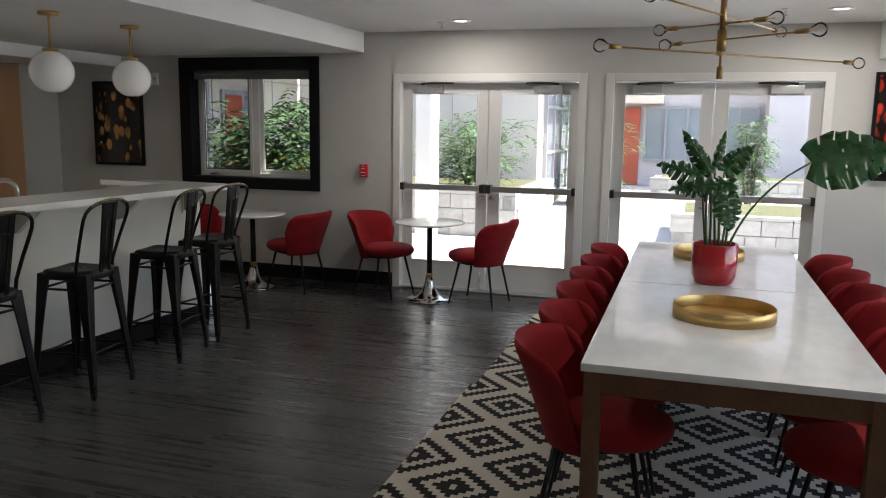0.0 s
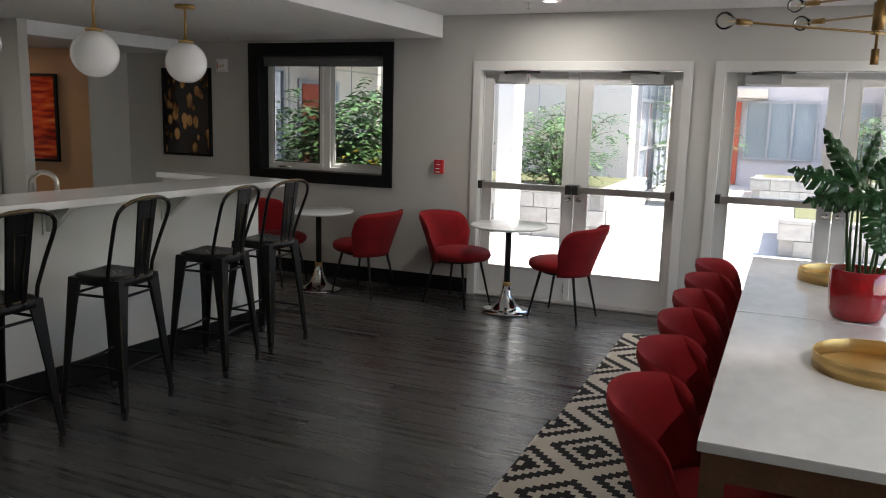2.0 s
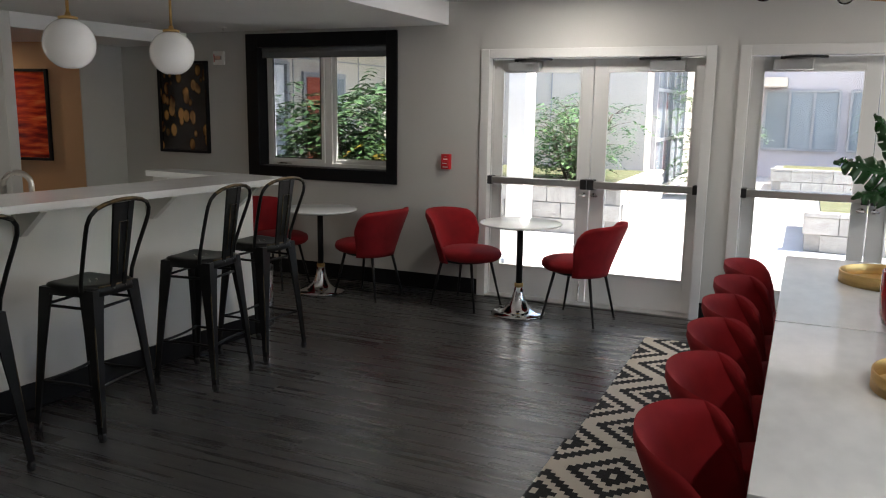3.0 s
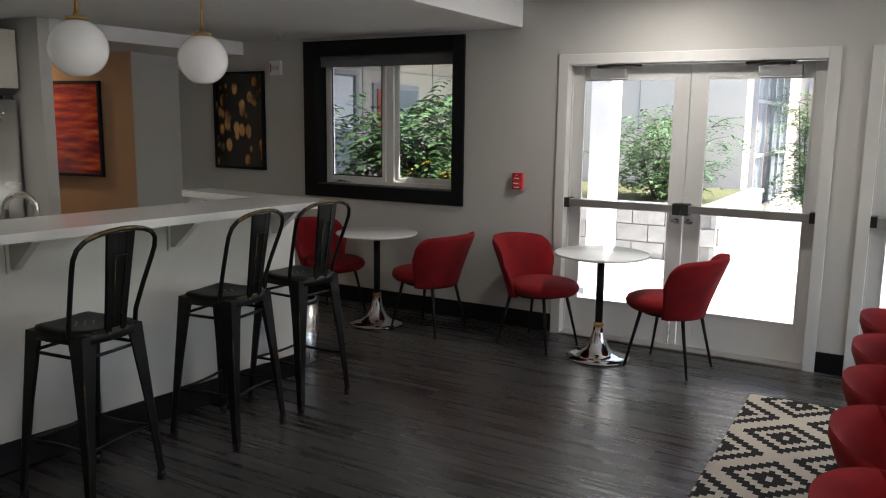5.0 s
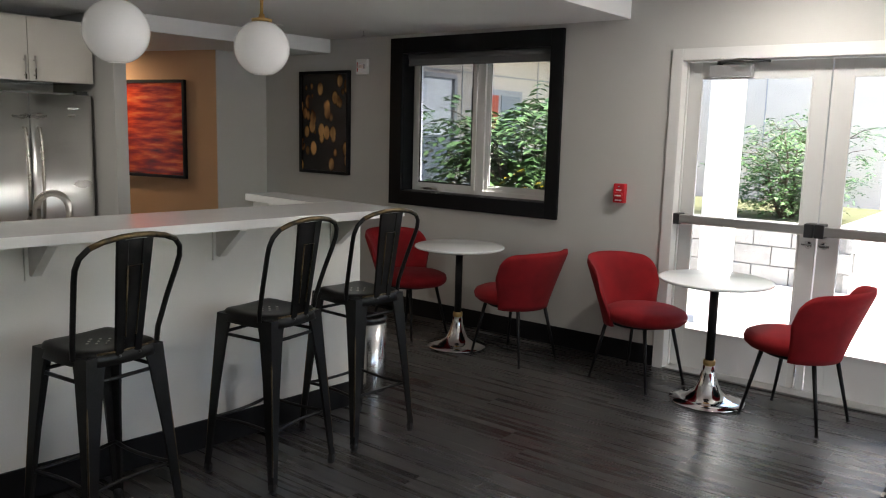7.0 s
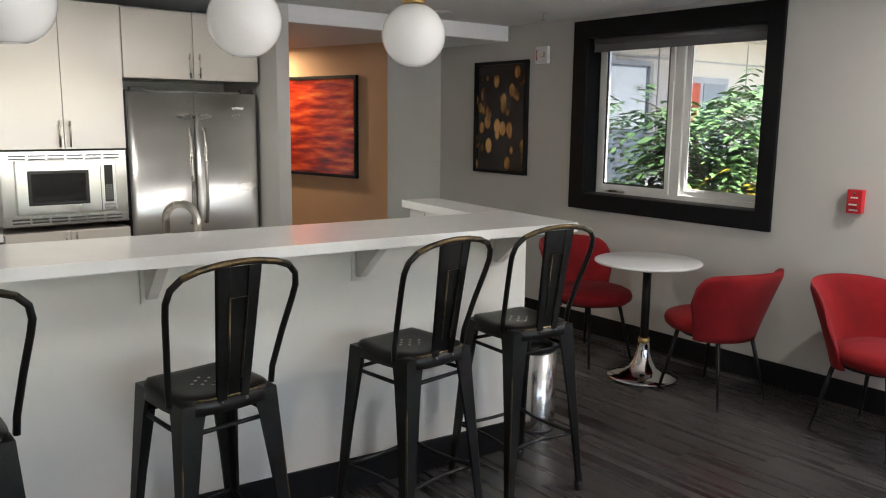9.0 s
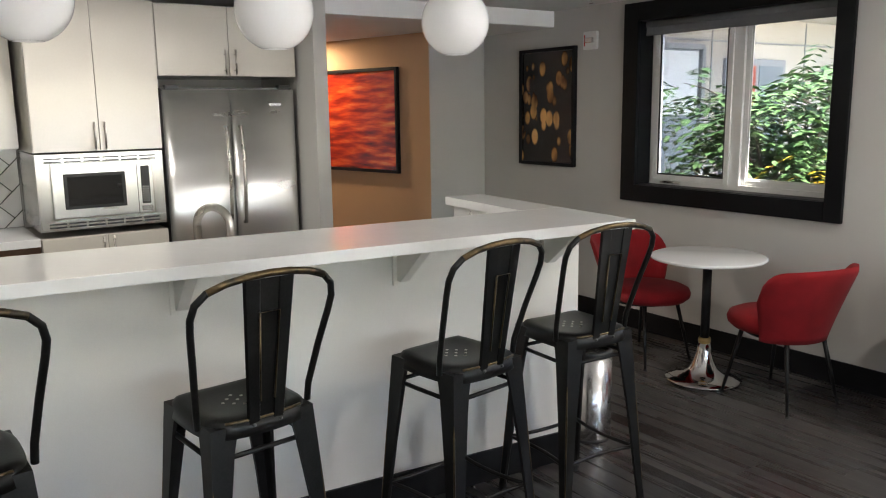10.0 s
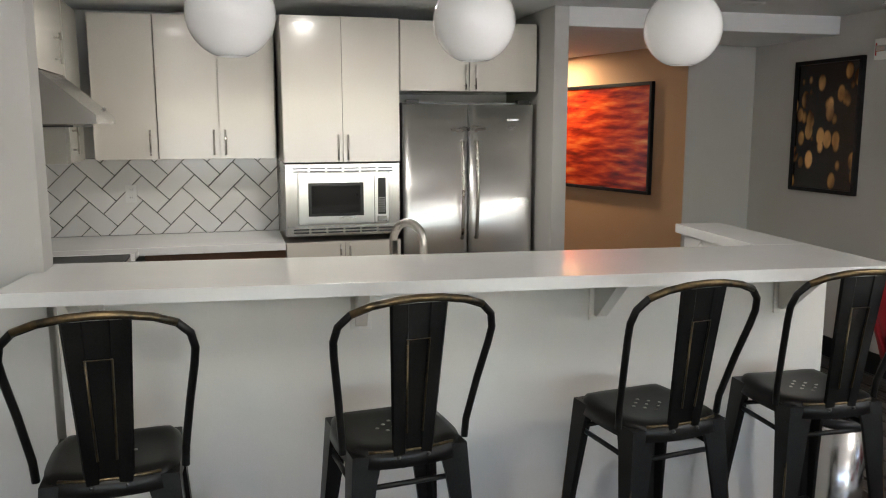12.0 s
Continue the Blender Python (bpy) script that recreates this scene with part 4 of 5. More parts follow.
def monstera():
    p = thing("potted_plant", "monstera with split green leaves in a glossy red pot", "plant", pose(0.275, 4.96, TZ))
    part("pot", lathe([(0, 0), (0.090, 0.0), (0.107, 0.012), (0.119, 0.05), (0.124, 0.12), (0.123, 0.225), (0.119, 0.23), (0.114, 0.226), (0.113, 0.19), (0, 0.19)], 48), M_REDGLAZE, p, "glossy red ceramic pot")
    part("soil", lathe([(0, 0.198), (0.06, 0.196), (0.112, 0.191)], 24), M_SOIL, p)
    # (stem foot, bend, leaf foot, yaw, pitch, roll, length, width, curl, droop)
    leaves = (
        ((0.06, -0.02), (0.16, -0.03, 0.52), (0.45, -0.05, 0.69), 4, 10, 62, 0.43, 0.34, 0.10, 0.06),
        ((-0.03, 0.02), (-0.03, 0.0, 0.45), (-0.05, -0.02, 0.62), 178, 56, -75, 0.28, 0.10, 0.9, 0.06),
        ((-0.05, -0.02), (-0.08, -0.03, 0.40), (-0.09, -0.05, 0.60), 186, 22, -50, 0.25, 0.16, 0.4, 0.22),
        ((-0.04, -0.03), (-0.07, -0.05, 0.36), (-0.06, -0.06, 0.55), 200, 6, -40, 0.20, 0.13, 0.45, 0.30),
        ((0.02, -0.02), (0.0, -0.05, 0.40), (0.02, -0.05, 0.63), 10, 46, 70, 0.20, 0.13, 0.2, 0.06),
        ((0.0, 0.03), (-0.02, 0.03, 0.45), (-0.03, 0.02, 0.66), 20, 76, 60, 0.20, 0.055, 0.9, 0.08),
        ((0.03, -0.04), (0.04, -0.08, 0.36), (0.07, -0.10, 0.57), 184, -2, -42, 0.24, 0.14, 0.3, 0.12),
        ((0.05, -0.02), (0.06, -0.08, 0.40), (0.04, -0.11, 0.51), 330, -80, 40, 0.20, 0.16, 0.2, 0.05),
    )
    for foot, bend, tip, yaw, pitch, roll, ln, wd, curl, droop in leaves:
        a, b, c = Vector((*foot, 0.19)), Vector(bend), Vector(tip)
        pts = [(1 - k) ** 2 * a + 2 * k * (1 - k) * b + k * k * c for k in [i / 10 for i in range(11)]]
        part("stem", tube(pts, [0.0075 - 0.0003 * i for i in range(11)], 8), M_STEM, p)
        m = Matrix.Translation(c) @ Matrix.Rotation(radians(yaw), 4, "Z") @ Matrix.Rotation(radians(-pitch), 4, "Y") @ Matrix.Rotation(radians(roll), 4, "X")
        part("leaf", leaf_mesh(ln, wd, curl, droop, 3 if pitch == 22 else 6), M_LEAF, p, m=m)


monstera()


# ---- chandelier ----
def chandelier():
    cx, cy = 0.237, 5.0
    c = thing("chandelier", "aged brass rod chandelier with clear globe bulbs, unlit", "chandelier", pose(cx, cy, 0))
    part("stem", tube([(0, 0, 1.99), (0, 0, ZC - 0.02)], 0.0065, 10), M_BRONZE, c)
    part("canopy", lathe([(0, ZC - 0.028), (0.055, ZC - 0.028), (0.062, ZC - 0.001), (0, ZC - 0.001)], 24), M_BRONZE, c)
    part("finial", lathe([(0, 1.928), (0.017, 1.928), (0.017, 1.995), (0, 1.995)], 16), M_BRONZE, c)
    part("sleeve", lathe([(0, 2.075), (0.026, 2.075), (0.026, 2.19), (0, 2.19)], 18), M_BRONZE, c)
    part("sleeve", lathe([(0, 2.19), (0.017, 2.19), (0.017, 2.40), (0, 2.40)], 18), M_BRONZE, c)
    for z, ang, ha, hb in ((2.063, 44, 0.74, 1.06), (2.139, -42, 0.34, 0.51), (2.222, -38, 0.36, 0.25), (2.265, 67, 0.80, 0.88)):
        a = radians(ang)
        d = Vector((math.cos(a), math.sin(a), 0))
        arm = part("arm", tube([-d * ha + Vector((0, 0, z)), d * hb + Vector((0, 0, z))], 0.0052, 8), M_BRONZE, c)
        part("arm_joint", tube([Vector((0, 0, z)) - d * 0.03, Vector((0, 0, z)) + d * 0.03], 0.010, 10), M_BRONZE, arm)
        for s, h in ((-1, ha), (1, hb)):
            e = d * s * h + Vector((0, 0, z))
            so = part("socket", tube([e - d * s * 0.055, e + d * s * 0.012], 0.0135, 12), M_BRONZE, c)
            q = (d * s).to_track_quat("Z", "Y").to_matrix().to_4x4()
            part("bulb", lathe([(0, -0.002), (0.012, 0.0), (0.014, 0.012), (0.022, 0.030), (0.033, 0.048), (0.036, 0.062), (0.033, 0.078), (0.022, 0.091), (0.0, 0.097)], 20), M_BULB, so,
                 "clear glass bulb", m=Matrix.Translation(e + d * s * 0.012) @ q)
            part("filament", tube([(0.004, 0, 0.01), (0.009, 0, 0.055), (-0.009, 0, 0.055), (-0.004, 0, 0.01)], 0.0012, 5), M_BRASS, so, m=Matrix.Translation(e + d * s * 0.012) @ q)


chandelier()


# ---- globe pendants ----
def pendant():
    p = thing("pendant_lamp", "white opal globe pendant on a brass stem above the bar", "lamp", None, "globe pendants over the bar")
    R, zc = 0.138, 1.964
    prof = [(0.046, R * 0.985 - 0.008)]
    for k in range(3, 31):
        a = math.pi * k / 32
        if a > math.pi * 0.895:
            break
        prof.append((R * math.sin(a + 0.035), R * math.cos(a + 0.035)))
    prof += [(prof[-1][0] - 0.004, prof[-1][1] - 0.001), (prof[-1][0] - 0.006, prof[-1][1] + 0.008), (0, prof[-1][1] + 0.012)]
    prof = [(0, R * 0.98)] + prof
    part("globe", lathe(prof, 48, at=(0, 0, zc)), M_OPAL, p, "white opal glass globe with an open bottom rim")
    part("holder", lathe([(0, zc + R * 0.955), (0.05, zc + R * 0.955), (0.052, zc + R * 0.955 + 0.012), (0.016, zc + R * 0.955 + 0.02), (0.014, zc + R + 0.03), (0, zc + R + 0.03)], 24), M_BRASS, p)
    part("stem", tube([(0, 0, zc + R + 0.02), (0, 0, ZS - 0.02)], 0.0085, 12), M_BRASS, p)
    part("canopy", lathe([(0, ZS - 0.024), (0.062, ZS - 0.024), (0.066, ZS - 0.018), (0.066, ZS - 0.001), (0, ZS - 0.001)], 28), M_BRASS, p)
    return p


pe = pendant()
pe.matrix_basis = pose(-3.90, 3.83, 0)
for y in (4.62, 5.405):
    copy_thing(pe, pose(-3.90, y, 0))


# ---- kitchen ----
def bar_handle(parent, x, y, z, length, axis="z"):
    """Bar pull that stands off a front facing +x."""
    d = Vector((0, 0, 1)) if axis == "z" else Vector((0, 1, 0))
    c = Vector((x + 0.03, y, z))
    bm = tube([c - d * length / 2, c + d * length / 2], 0.006, 10)
    for s in (-0.32, 0.32):
        q = c + d * length * s
        tube([q, q - Vector((0.03, 0, 0))], 0.0045, 8, bm)
    part("handle", bm, M_NICKEL, parent, "brushed nickel bar handle")


def cabinet(name, label, x0, x1, y0, y1, z0, z1, doors, handles, hl=0.155):
    """Front faces +x at x1. doors: list of (ya, yb); handles: list of (y, z)."""
    c = thing(name, label, "cabinet")
    part("body", B(x0, x1 - 0.021, y0, y1, z0, z1, bev=0.002), M_CAB, c)
    for (a, b), h in zip(doors, handles):
        d = part("door", B(x1 - 0.02, x1, a + 0.0025, b - 0.0025, z0 + 0.002, z1 - 0.002, bev=0.002), M_CAB, c)
        if h:
            bar_handle(d, x1, h[0], h[1], hl)
    return c


XF = -6.187
cabinet("tall_cabinet", "cream gloss cabinet above the built-in microwave", -6.828, XF, 4.125, 4.842, 1.398, 2.27, ((4.125, 4.484), (4.484, 4.842)), ((4.455, 1.49), (4.513, 1.49)))
cabinet("lower_cabinet", "cream gloss cabinet below the built-in microwave", -6.828, XF, 4.125, 4.842, 0.10, 0.905, ((4.125, 4.484), (4.484, 4.842)), ((4.455, 0.82), (4.513, 0.82)))
cabinet("fridge_cabinet", "cream gloss cabinet above the refrigerator", -6.828, XF, 4.846, 5.745, 1.835, 2.26, ((4.846, 5.294), (5.294, 5.745)), ((5.262, 1.92), (5.328, 1.92)))
cabinet("wall_cabinet", "cream gloss wall cabinet above the tiled splashback", -6.828, -6.50, 3.02, 3.385, 1.415, 2.29, ((3.02, 3.385),), ((3.345, 1.52),))
cabinet("wall_cabinet", "cream gloss two-door wall cabinet above the tiled splashback", -6.828, -6.50, 3.389, 4.10, 1.415, 2.29, ((3.389, 3.755), (3.755, 4.10)), ((3.72, 1.52), (3.79, 1.52)))


def side_cabinets():
    for x0, x1, z0, hx in ((-6.02, -5.33, 1.885, -5.80), (-6.48, -6.04, 1.415, -6.12)):
        c = thing("wall_cabinet", "cream gloss wall cabinet beside the range hood", "cabinet")
        part("body", B(x0, x1, 2.645, 2.95, z0, 2.29, bev=0.002), M_CAB, c)
        d = part("door", B(x0 + 0.002, x1 - 0.002, 2.951, 2.97, z0 + 0.002, 2.288, bev=0.002), M_CAB, c)
        bm = tube([(hx, 3.0, z0 + 0.05), (hx, 3.0, z0 + 0.205)], 0.006, 10)
        for z in (z0 + 0.075, z0 + 0.18):
            tube([(hx, 3.0, z), (hx, 2.97, z)], 0.0045, 8, bm)
        part("handle", bm, M_NICKEL, d, "brushed nickel bar handle")
    h = thing("range_hood", "stainless steel range hood with a slanted front", "range hood")
    part("canopy", prism([(2.645, 1.88), (2.97, 1.88), (3.21, 1.67), (3.21, 1.632), (2.645, 1.625)], "x", -6.02, -5.36), M_STEELTRIM, h)
    part("switch", lathe([(0, 0), (0.012, 0), (0.011, 0.008), (0, 0.009)], 14), M_CHROME, h, m=pose(-5.95, 3.165, 1.712, -49))
    part("filter", B(-5.98, -5.40, 2.70, 3.10, 1.615, 1.6245, bev=0.002), M_DARKSTEEL, h)


side_cabinets()


def fridge():
    f = thing("refrigerator", "stainless steel two-door refrigerator with curved handles", "refrigerator")
    part("body", B(-6.82, -6.235, 4.865, 5.73, 0.03, 1.765, bev=0.004), M_DARKSTEEL, f)
    part("grille", B(-6.30, -6.235, 4.87, 5.725, 0.004, 0.10, bev=0.003), M_BLKPL, f)
    for a, b, hy in ((4.868, 5.286, 5.243), (5.296, 5.727, 5.339)):
        # gently bowed door sheet
        bm = bmesh.new()
        n = 16
        prof = []
        for k in range(n + 1):
            w = -1 + 2 * k / n
            prof.append((XF - 0.007 * w * w - (0.010 if abs(w) > 0.99 else 0), a + (b - a) * k / n))
        prism([(-6.232, a)] + prof + [(-6.232, b)], "z", 0.115, 1.752, bm)
        for fc in bm.faces:
            if abs(fc.normal.z) < 0.5 and fc.normal.x > 0.5:
                fc.smooth = True
        d = part("door", bm, M_STEEL, f)
        pts = [(XF - 0.005, hy, 1.52)] + [(XF + 0.045 * math.sin(math.pi * min(1, max(0, 0.06 + 0.88 * k / 12))) ** 0.5, hy, 1.52 - 0.62 * k / 12) for k in range(13)] + [(XF - 0.005, hy, 0.90)]
        part("handle", tube(pts, 0.0115, 12), M_NICKEL, d, "curved brushed steel handle")
        part("hinge_cap", B(-6.26, XF - 0.02, a + 0.02 if a < 5 else b - 0.10, a + 0.10 if a < 5 else b - 0.02, 1.753, 1.782, bev=0.004), M_BLKPL, d)
    part("badge", B(XF - 0.006, XF + 0.0015, 5.548, 5.628, 1.648, 1.664, bev=0.001), M_STEELTRIM, f, "small plain badge plate")


fridge()


def microwave():
    m = thing("microwave", "stainless steel built-in microwave with a dark window", "microwave")
    y0, y1, z0, z1 = 4.128, 4.838, 0.945, 1.39
    part("trim_kit", B(-6.80, XF - 0.004, y0, y1, z0, z1, bev=0.003), M_STEELTRIM, m)
    for zz in (z0 + 0.008, z1 - 0.062):
        vent = part("vent", B(XF - 0.004, XF + 0.003, y0 + 0.006, y1 - 0.006, zz, zz + 0.052, bev=0.002), M_STEELTRIM, m)
        for k in range(2):
            for i in range(6):
                a = y0 + 0.045 + i * 0.105
                part("slot", B(XF + 0.002, XF + 0.0042, a, a + 0.092, zz + 0.011 + k * 0.019, zz + 0.020 + k * 0.019, bev=0), M_DARKSTEEL, vent)
    f = part("front", B(XF - 0.004, XF + 0.022, y0 + 0.075, y1 - 0.075, z0 + 0.073, z1 - 0.052, bev=0.006), M_STEEL, m)
    part("window_frame", B(XF + 0.021, XF + 0.0255, y0 + 0.135, y0 + 0.475, z0 + 0.125, z1 - 0.115, bev=0.003), M_BLKPL, f)
    part("window", B(XF + 0.025, XF + 0.0272, y0 + 0.155, y0 + 0.455, z0 + 0.143, z1 - 0.133, bev=0.001), M_BLKGLASS, f)
    p = part("control_panel", B(XF + 0.021, XF + 0.0255, y1 - 0.145, y1 - 0.095, z0 + 0.13, z1 - 0.088, bev=0.002), M_BLKPL, f, "black keypad panel")
    for r in range(7):
        for c in range(3):
            part("key", B(XF + 0.0252, XF + 0.0262, y1 - 0.139 + c * 0.014, y1 - 0.131 + c * 0.014, z0 + 0.145 + r * 0.014, z0 + 0.150 + r * 0.014, bev=0), M_INK, p)
    part("door_button", B(XF + 0.021, XF + 0.0265, y1 - 0.15, y1 - 0.088, z0 + 0.086, z0 + 0.118, bev=0.003), M_STEELTRIM, f)
    part("door_gap", B(XF + 0.0205, XF + 0.0228, y1 - 0.168, y1 - 0.164, z0 + 0.076, z1 - 0.07, bev=0), M_DARKSTEEL, f)


microwave()

# kitchen counters, range and splashback
tagged(part("base_cabinet", B(-6.828, -6.22, 3.30, 4.12, 0.0, 0.865, bev=0.003), M_WALNUT), "dark brown wooden base cabinet below the counter", "cabinet")
tagged(part("kitchen_counter", B(-6.828, -6.19, 2.645, 4.12, 0.8655, 0.912, bev=0.003), M_QUARTZ), "white quartz kitchen counter", "countertop")
tagged(part("base_cabinet", B(-6.16, -6.02, 2.645, 3.24, 0.0, 0.865, bev=0.003), M_WALNUT), "dark brown wooden corner base cabinet", "cabinet")
tagged(part("side_counter", B(-6.187, -6.0, 2.645, 3.27, 0.8655, 0.912, bev=0.003), M_QUARTZ), "white quartz side counter next to the range", "countertop")


def range_cooker():
    r = thing("range_cooker", "stainless steel range cooker under the hood", "range cooker")
    part("body", B(-5.995, -5.34, 2.65, 3.25, 0.002, 0.895, bev=0.004), M_STEEL, r)
    part("cooktop", B(-5.992, -5.343, 2.652, 3.248, 0.8955, 0.91, bev=0.003), M_BLKPL, r)
    part("oven_handle", tube([(-5.93, 3.25, 0.80), (-5.92, 3.29, 0.80), (-5.42, 3.29, 0.80), (-5.41, 3.25, 0.80)], 0.01, 10), M_NICKEL, r)


range_cooker()
sp = tagged(part("splashback", B(-6.829, -6.824, 2.645, 4.122, 0.9125, 1.414, bev=0), M_GROUT), "white herringbone tiles with dark joints", kind="structure")
herringbone(sp, lambda u, v, w: Vector((-6.824 + w, u, v)), 2.647, 4.12, 0.914, 1.413, off=(0.107, 0.058))
sp2 = tagged(part("splashback_side", B(-6.81, -4.88, 2.641, 2.645, 0.9125, 1.414, bev=0), M_GROUT), "white herringbone tiles with dark joints beside the range", kind="structure")
herringbone(sp2, lambda u, v, w: Vector((u, 2.645 + w, v)), -6.81, -5.7, 0.914, 1.413)


def outlet(m):
    o = thing("wall_outlet", "white double wall outlet on the tiles", "outlet", m)
    part("plate", B(0, 0.006, -0.036, 0.036, -0.058, 0.058, bev=0.003), M_WHITEPL, o)
    for z in (-0.026, 0.026):
        s = part("socket", B(0.006, 0.008, -0.017, 0.017, z - 0.016, z + 0.016, bev=0.002), M_WHITEPL, o)
        for y in (-0.007, 0.005):
            part("slot", B(0.0078, 0.0086, y, y + 0.002, z - 0.005, z + 0.007, bev=0), M_BLKPL, s)


outlet(pose(-6.816, 3.18, 1.185))


# ---- pictures and wall fixtures ----
def picture(label, m, w, h, art):
    """Hangs facing -y of its own frame, centred."""
    p = thing("framed_picture", label, "picture", m)
    bm = bmesh.new()
    b = 0.028
    for a in ((-w / 2, -w / 2 + b, -h / 2, h / 2), (w / 2 - b, w / 2, -h / 2, h / 2), (-w / 2 + b, w / 2 - b, -h / 2, -h / 2 + b), (-w / 2 + b, w / 2 - b, h / 2 - b, h / 2)):
        box(bm, a[0], a[1], -0.035, -0.001, a[2], a[3], 0.003)
    part("frame", bm, M_BLKWOOD, p, "black wooden frame")
    part("print", B(-w / 2 + b, w / 2 - b, -0.02, -0.012, -h / 2 + b, h / 2 - b, bev=0), art, p)


picture("black framed print of blurred golden lights", pose(-6.008, YW, 1.61), 0.645, 0.92, art_mat("golden_lights_print", "gold"))
picture("black framed print of blurred red lights", pose(1.90, YW, 1.685), 0.72, 0.90, art_mat("red_lights_print", "red"))
u = Vector((-9.2 + 6.692, 6.583 - 7.16, 0)).normalized()
c = Vector((-6.692, 7.16, 1.515)) + u * (0.352 + 0.66)
ang = math.degrees(math.atan2(-u.y, -u.x))
picture("black framed abstract print in orange and red", pose(c.x, c.y, c.z, 0, 0, ang), 1.32, 0.90, art_mat("orange_abstract_print", "streaks"))


def fire_alarm():
    f = thing("fire_alarm", "red fire alarm pull station on the wall", "fire alarm", pose(-3.054, YW, 1.176))
    part("case", B(-0.041, 0.041, -0.045, -0.001, -0.066, 0.066, bev=0.006), M_ALARM, f)
    h = part("pull_handle", B(-0.031, 0.031, -0.058, -0.045, -0.035, 0.005, bev=0.004), M_ALARM, f)
    part("lettering", B(-0.022, 0.022, -0.0595, -0.058, -0.020, -0.011, bev=0), M_INK, h)
    part("lettering", B(-0.020, 0.020, -0.0462, -0.045, 0.018, 0.026, bev=0), M_INK, f)
    part("lettering", B(-0.024, 0.024, -0.0462, -0.045, -0.052, -0.043, bev=0), M_INK, f)
    part("keyhole", lathe([(0, 0.003), (0.006, 0.003), (0.007, 0)], 12), M_CHROME, f, m=pose(0, -0.045, 0.045, 90))


def strobe():
    s = thing("alarm_strobe", "white wall-mounted alarm strobe with clear lens", "alarm strobe", pose(-5.535, YW, 2.095))
    part("base", B(-0.065, 0.065, -0.03, -0.001, -0.065, 0.065, bev=0.006), M_WHITEPL, s)
    part("lens", B(-0.022, 0.05, -0.06, -0.03, -0.02, 0.02, bev=0.006), M_CHROME, s)
    part("lettering", B(-0.055, -0.045, -0.0315, -0.03, -0.04, 0.04, bev=0), M_ALARM, s)


fire_alarm()
strobe()


def downlight(x, y, z, watts, lit=True, color=(1.0, 0.955, 0.89)):
    d = thing("downlight", "round white recessed ceiling downlight" + (", lit" if lit else ", unlit"), "downlight", pose(x, y, z), "recessed downlights")
    part("trim_ring", lathe([(0.055, -0.004), (0.06, -0.008), (0.085, -0.006), (0.088, -0.0005), (0.055, -0.0005)], 32), M_WHITEPL, d)
    part("lens", lathe([(0, -0.003), (0.0545, -0.003), (0.0545, -0.0008), (0, -0.0008)], 24), M_LIT if lit else M_WHITEPL, d)
    if lit:
        disc_lamp(x, y, z - 0.012, watts, 0.11, color)


# Only the pair at y > 6 is visible; the other four are assumed fill.
for x, y in ((-1.857, 7.13), (1.106, 6.95), (-1.86, 3.4), (1.1, 3.2), (-1.86, -0.2), (1.1, -0.4)):
    downlight(x, y, ZC, 4.0 if y > 6 else 1.4 if x < 0 else 3.5)
downlight(-5.60, 6.88, ZS, 0.0, lit=False)
downlight(-5.2, 4.35, ZS, 2.0)
downlight(-5.2, 3.45, ZS, 0.5)
downlight(-8.0, 6.52, 2.22, 2.5, color=(1.0, 0.72, 0.45))


def sprinkler(x, y, z):
    s = thing("sprinkler", "small pendent fire sprinkler head on the ceiling", "sprinkler", pose(x, y, z), "sprinkler heads")
    part("escutcheon", lathe([(0, -0.008), (0.03, -0.006), (0.035, -0.0005), (0, -0.0005)], 18), M_WHITEPL, s)
    part("head", lathe([(0, -0.05), (0.014, -0.048), (0.015, -0.045), (0.005, -0.04), (0.006, -0.008), (0, -0.008)], 12), M_CHROME, s)


sprinkler(-2.05, 7.2, ZC)
sprinkler(0.72, 6.9, ZC)
sprinkler(-5.175, 7.46, ZS)


def bin_():
    b = thing("waste_bin", "small stainless steel cylinder bin with black rim by the bar end", "bin", pose(-3.86, 6.17, 0))
    part("body", lathe([(0, 0.001), (0.105, 0.001), (0.108, 0.01), (0.108, 0.43), (0, 0.43)], 32), M_STEELTRIM, b)
    part("rim", lathe([(0.09, 0.43), (0.112, 0.43), (0.112, 0.455), (0.09, 0.455)], 32), M_BLKPL, b)
    part("foot_ring", lathe([(0, 0.0), (0.111, 0.0), (0.111, 0.014), (0, 0.014)], 32), M_BLKPL, b)


bin_()


# ---- rugs ----
def rug(name, x0, x1, y0, y1, z):
    bm = bmesh.new()
    box(bm, x0 + 0.855, x1 + 0.855, y0 - 4.77, y1 - 4.77, 0, z, 0.003)
    tagged(part(name, bm, M_RUG, m=pose(-0.855, 4.77, 0.0005)), "black and cream flat-woven rug with stepped diamonds", "rug", "rugs under the table")


rug("rug", -1.155, 1.75, 2.35, 5.085, 0.0115)
rug("rug", -1.125, 1.75, 5.09, 7.12, 0.0115)


# ---- outside ----
tagged(part("ground", B(-400, 400, YW + WT, 600, -0.3, -0.02, bev=0), M_GROUND), "pale concrete courtyard ground", kind="structure")
tagged(part("ground_south", B(-400, 400, -400, YW + WT, -0.3, -0.02, bev=0), M_GROUND), "pale concrete ground under and behind the building", kind="structure")


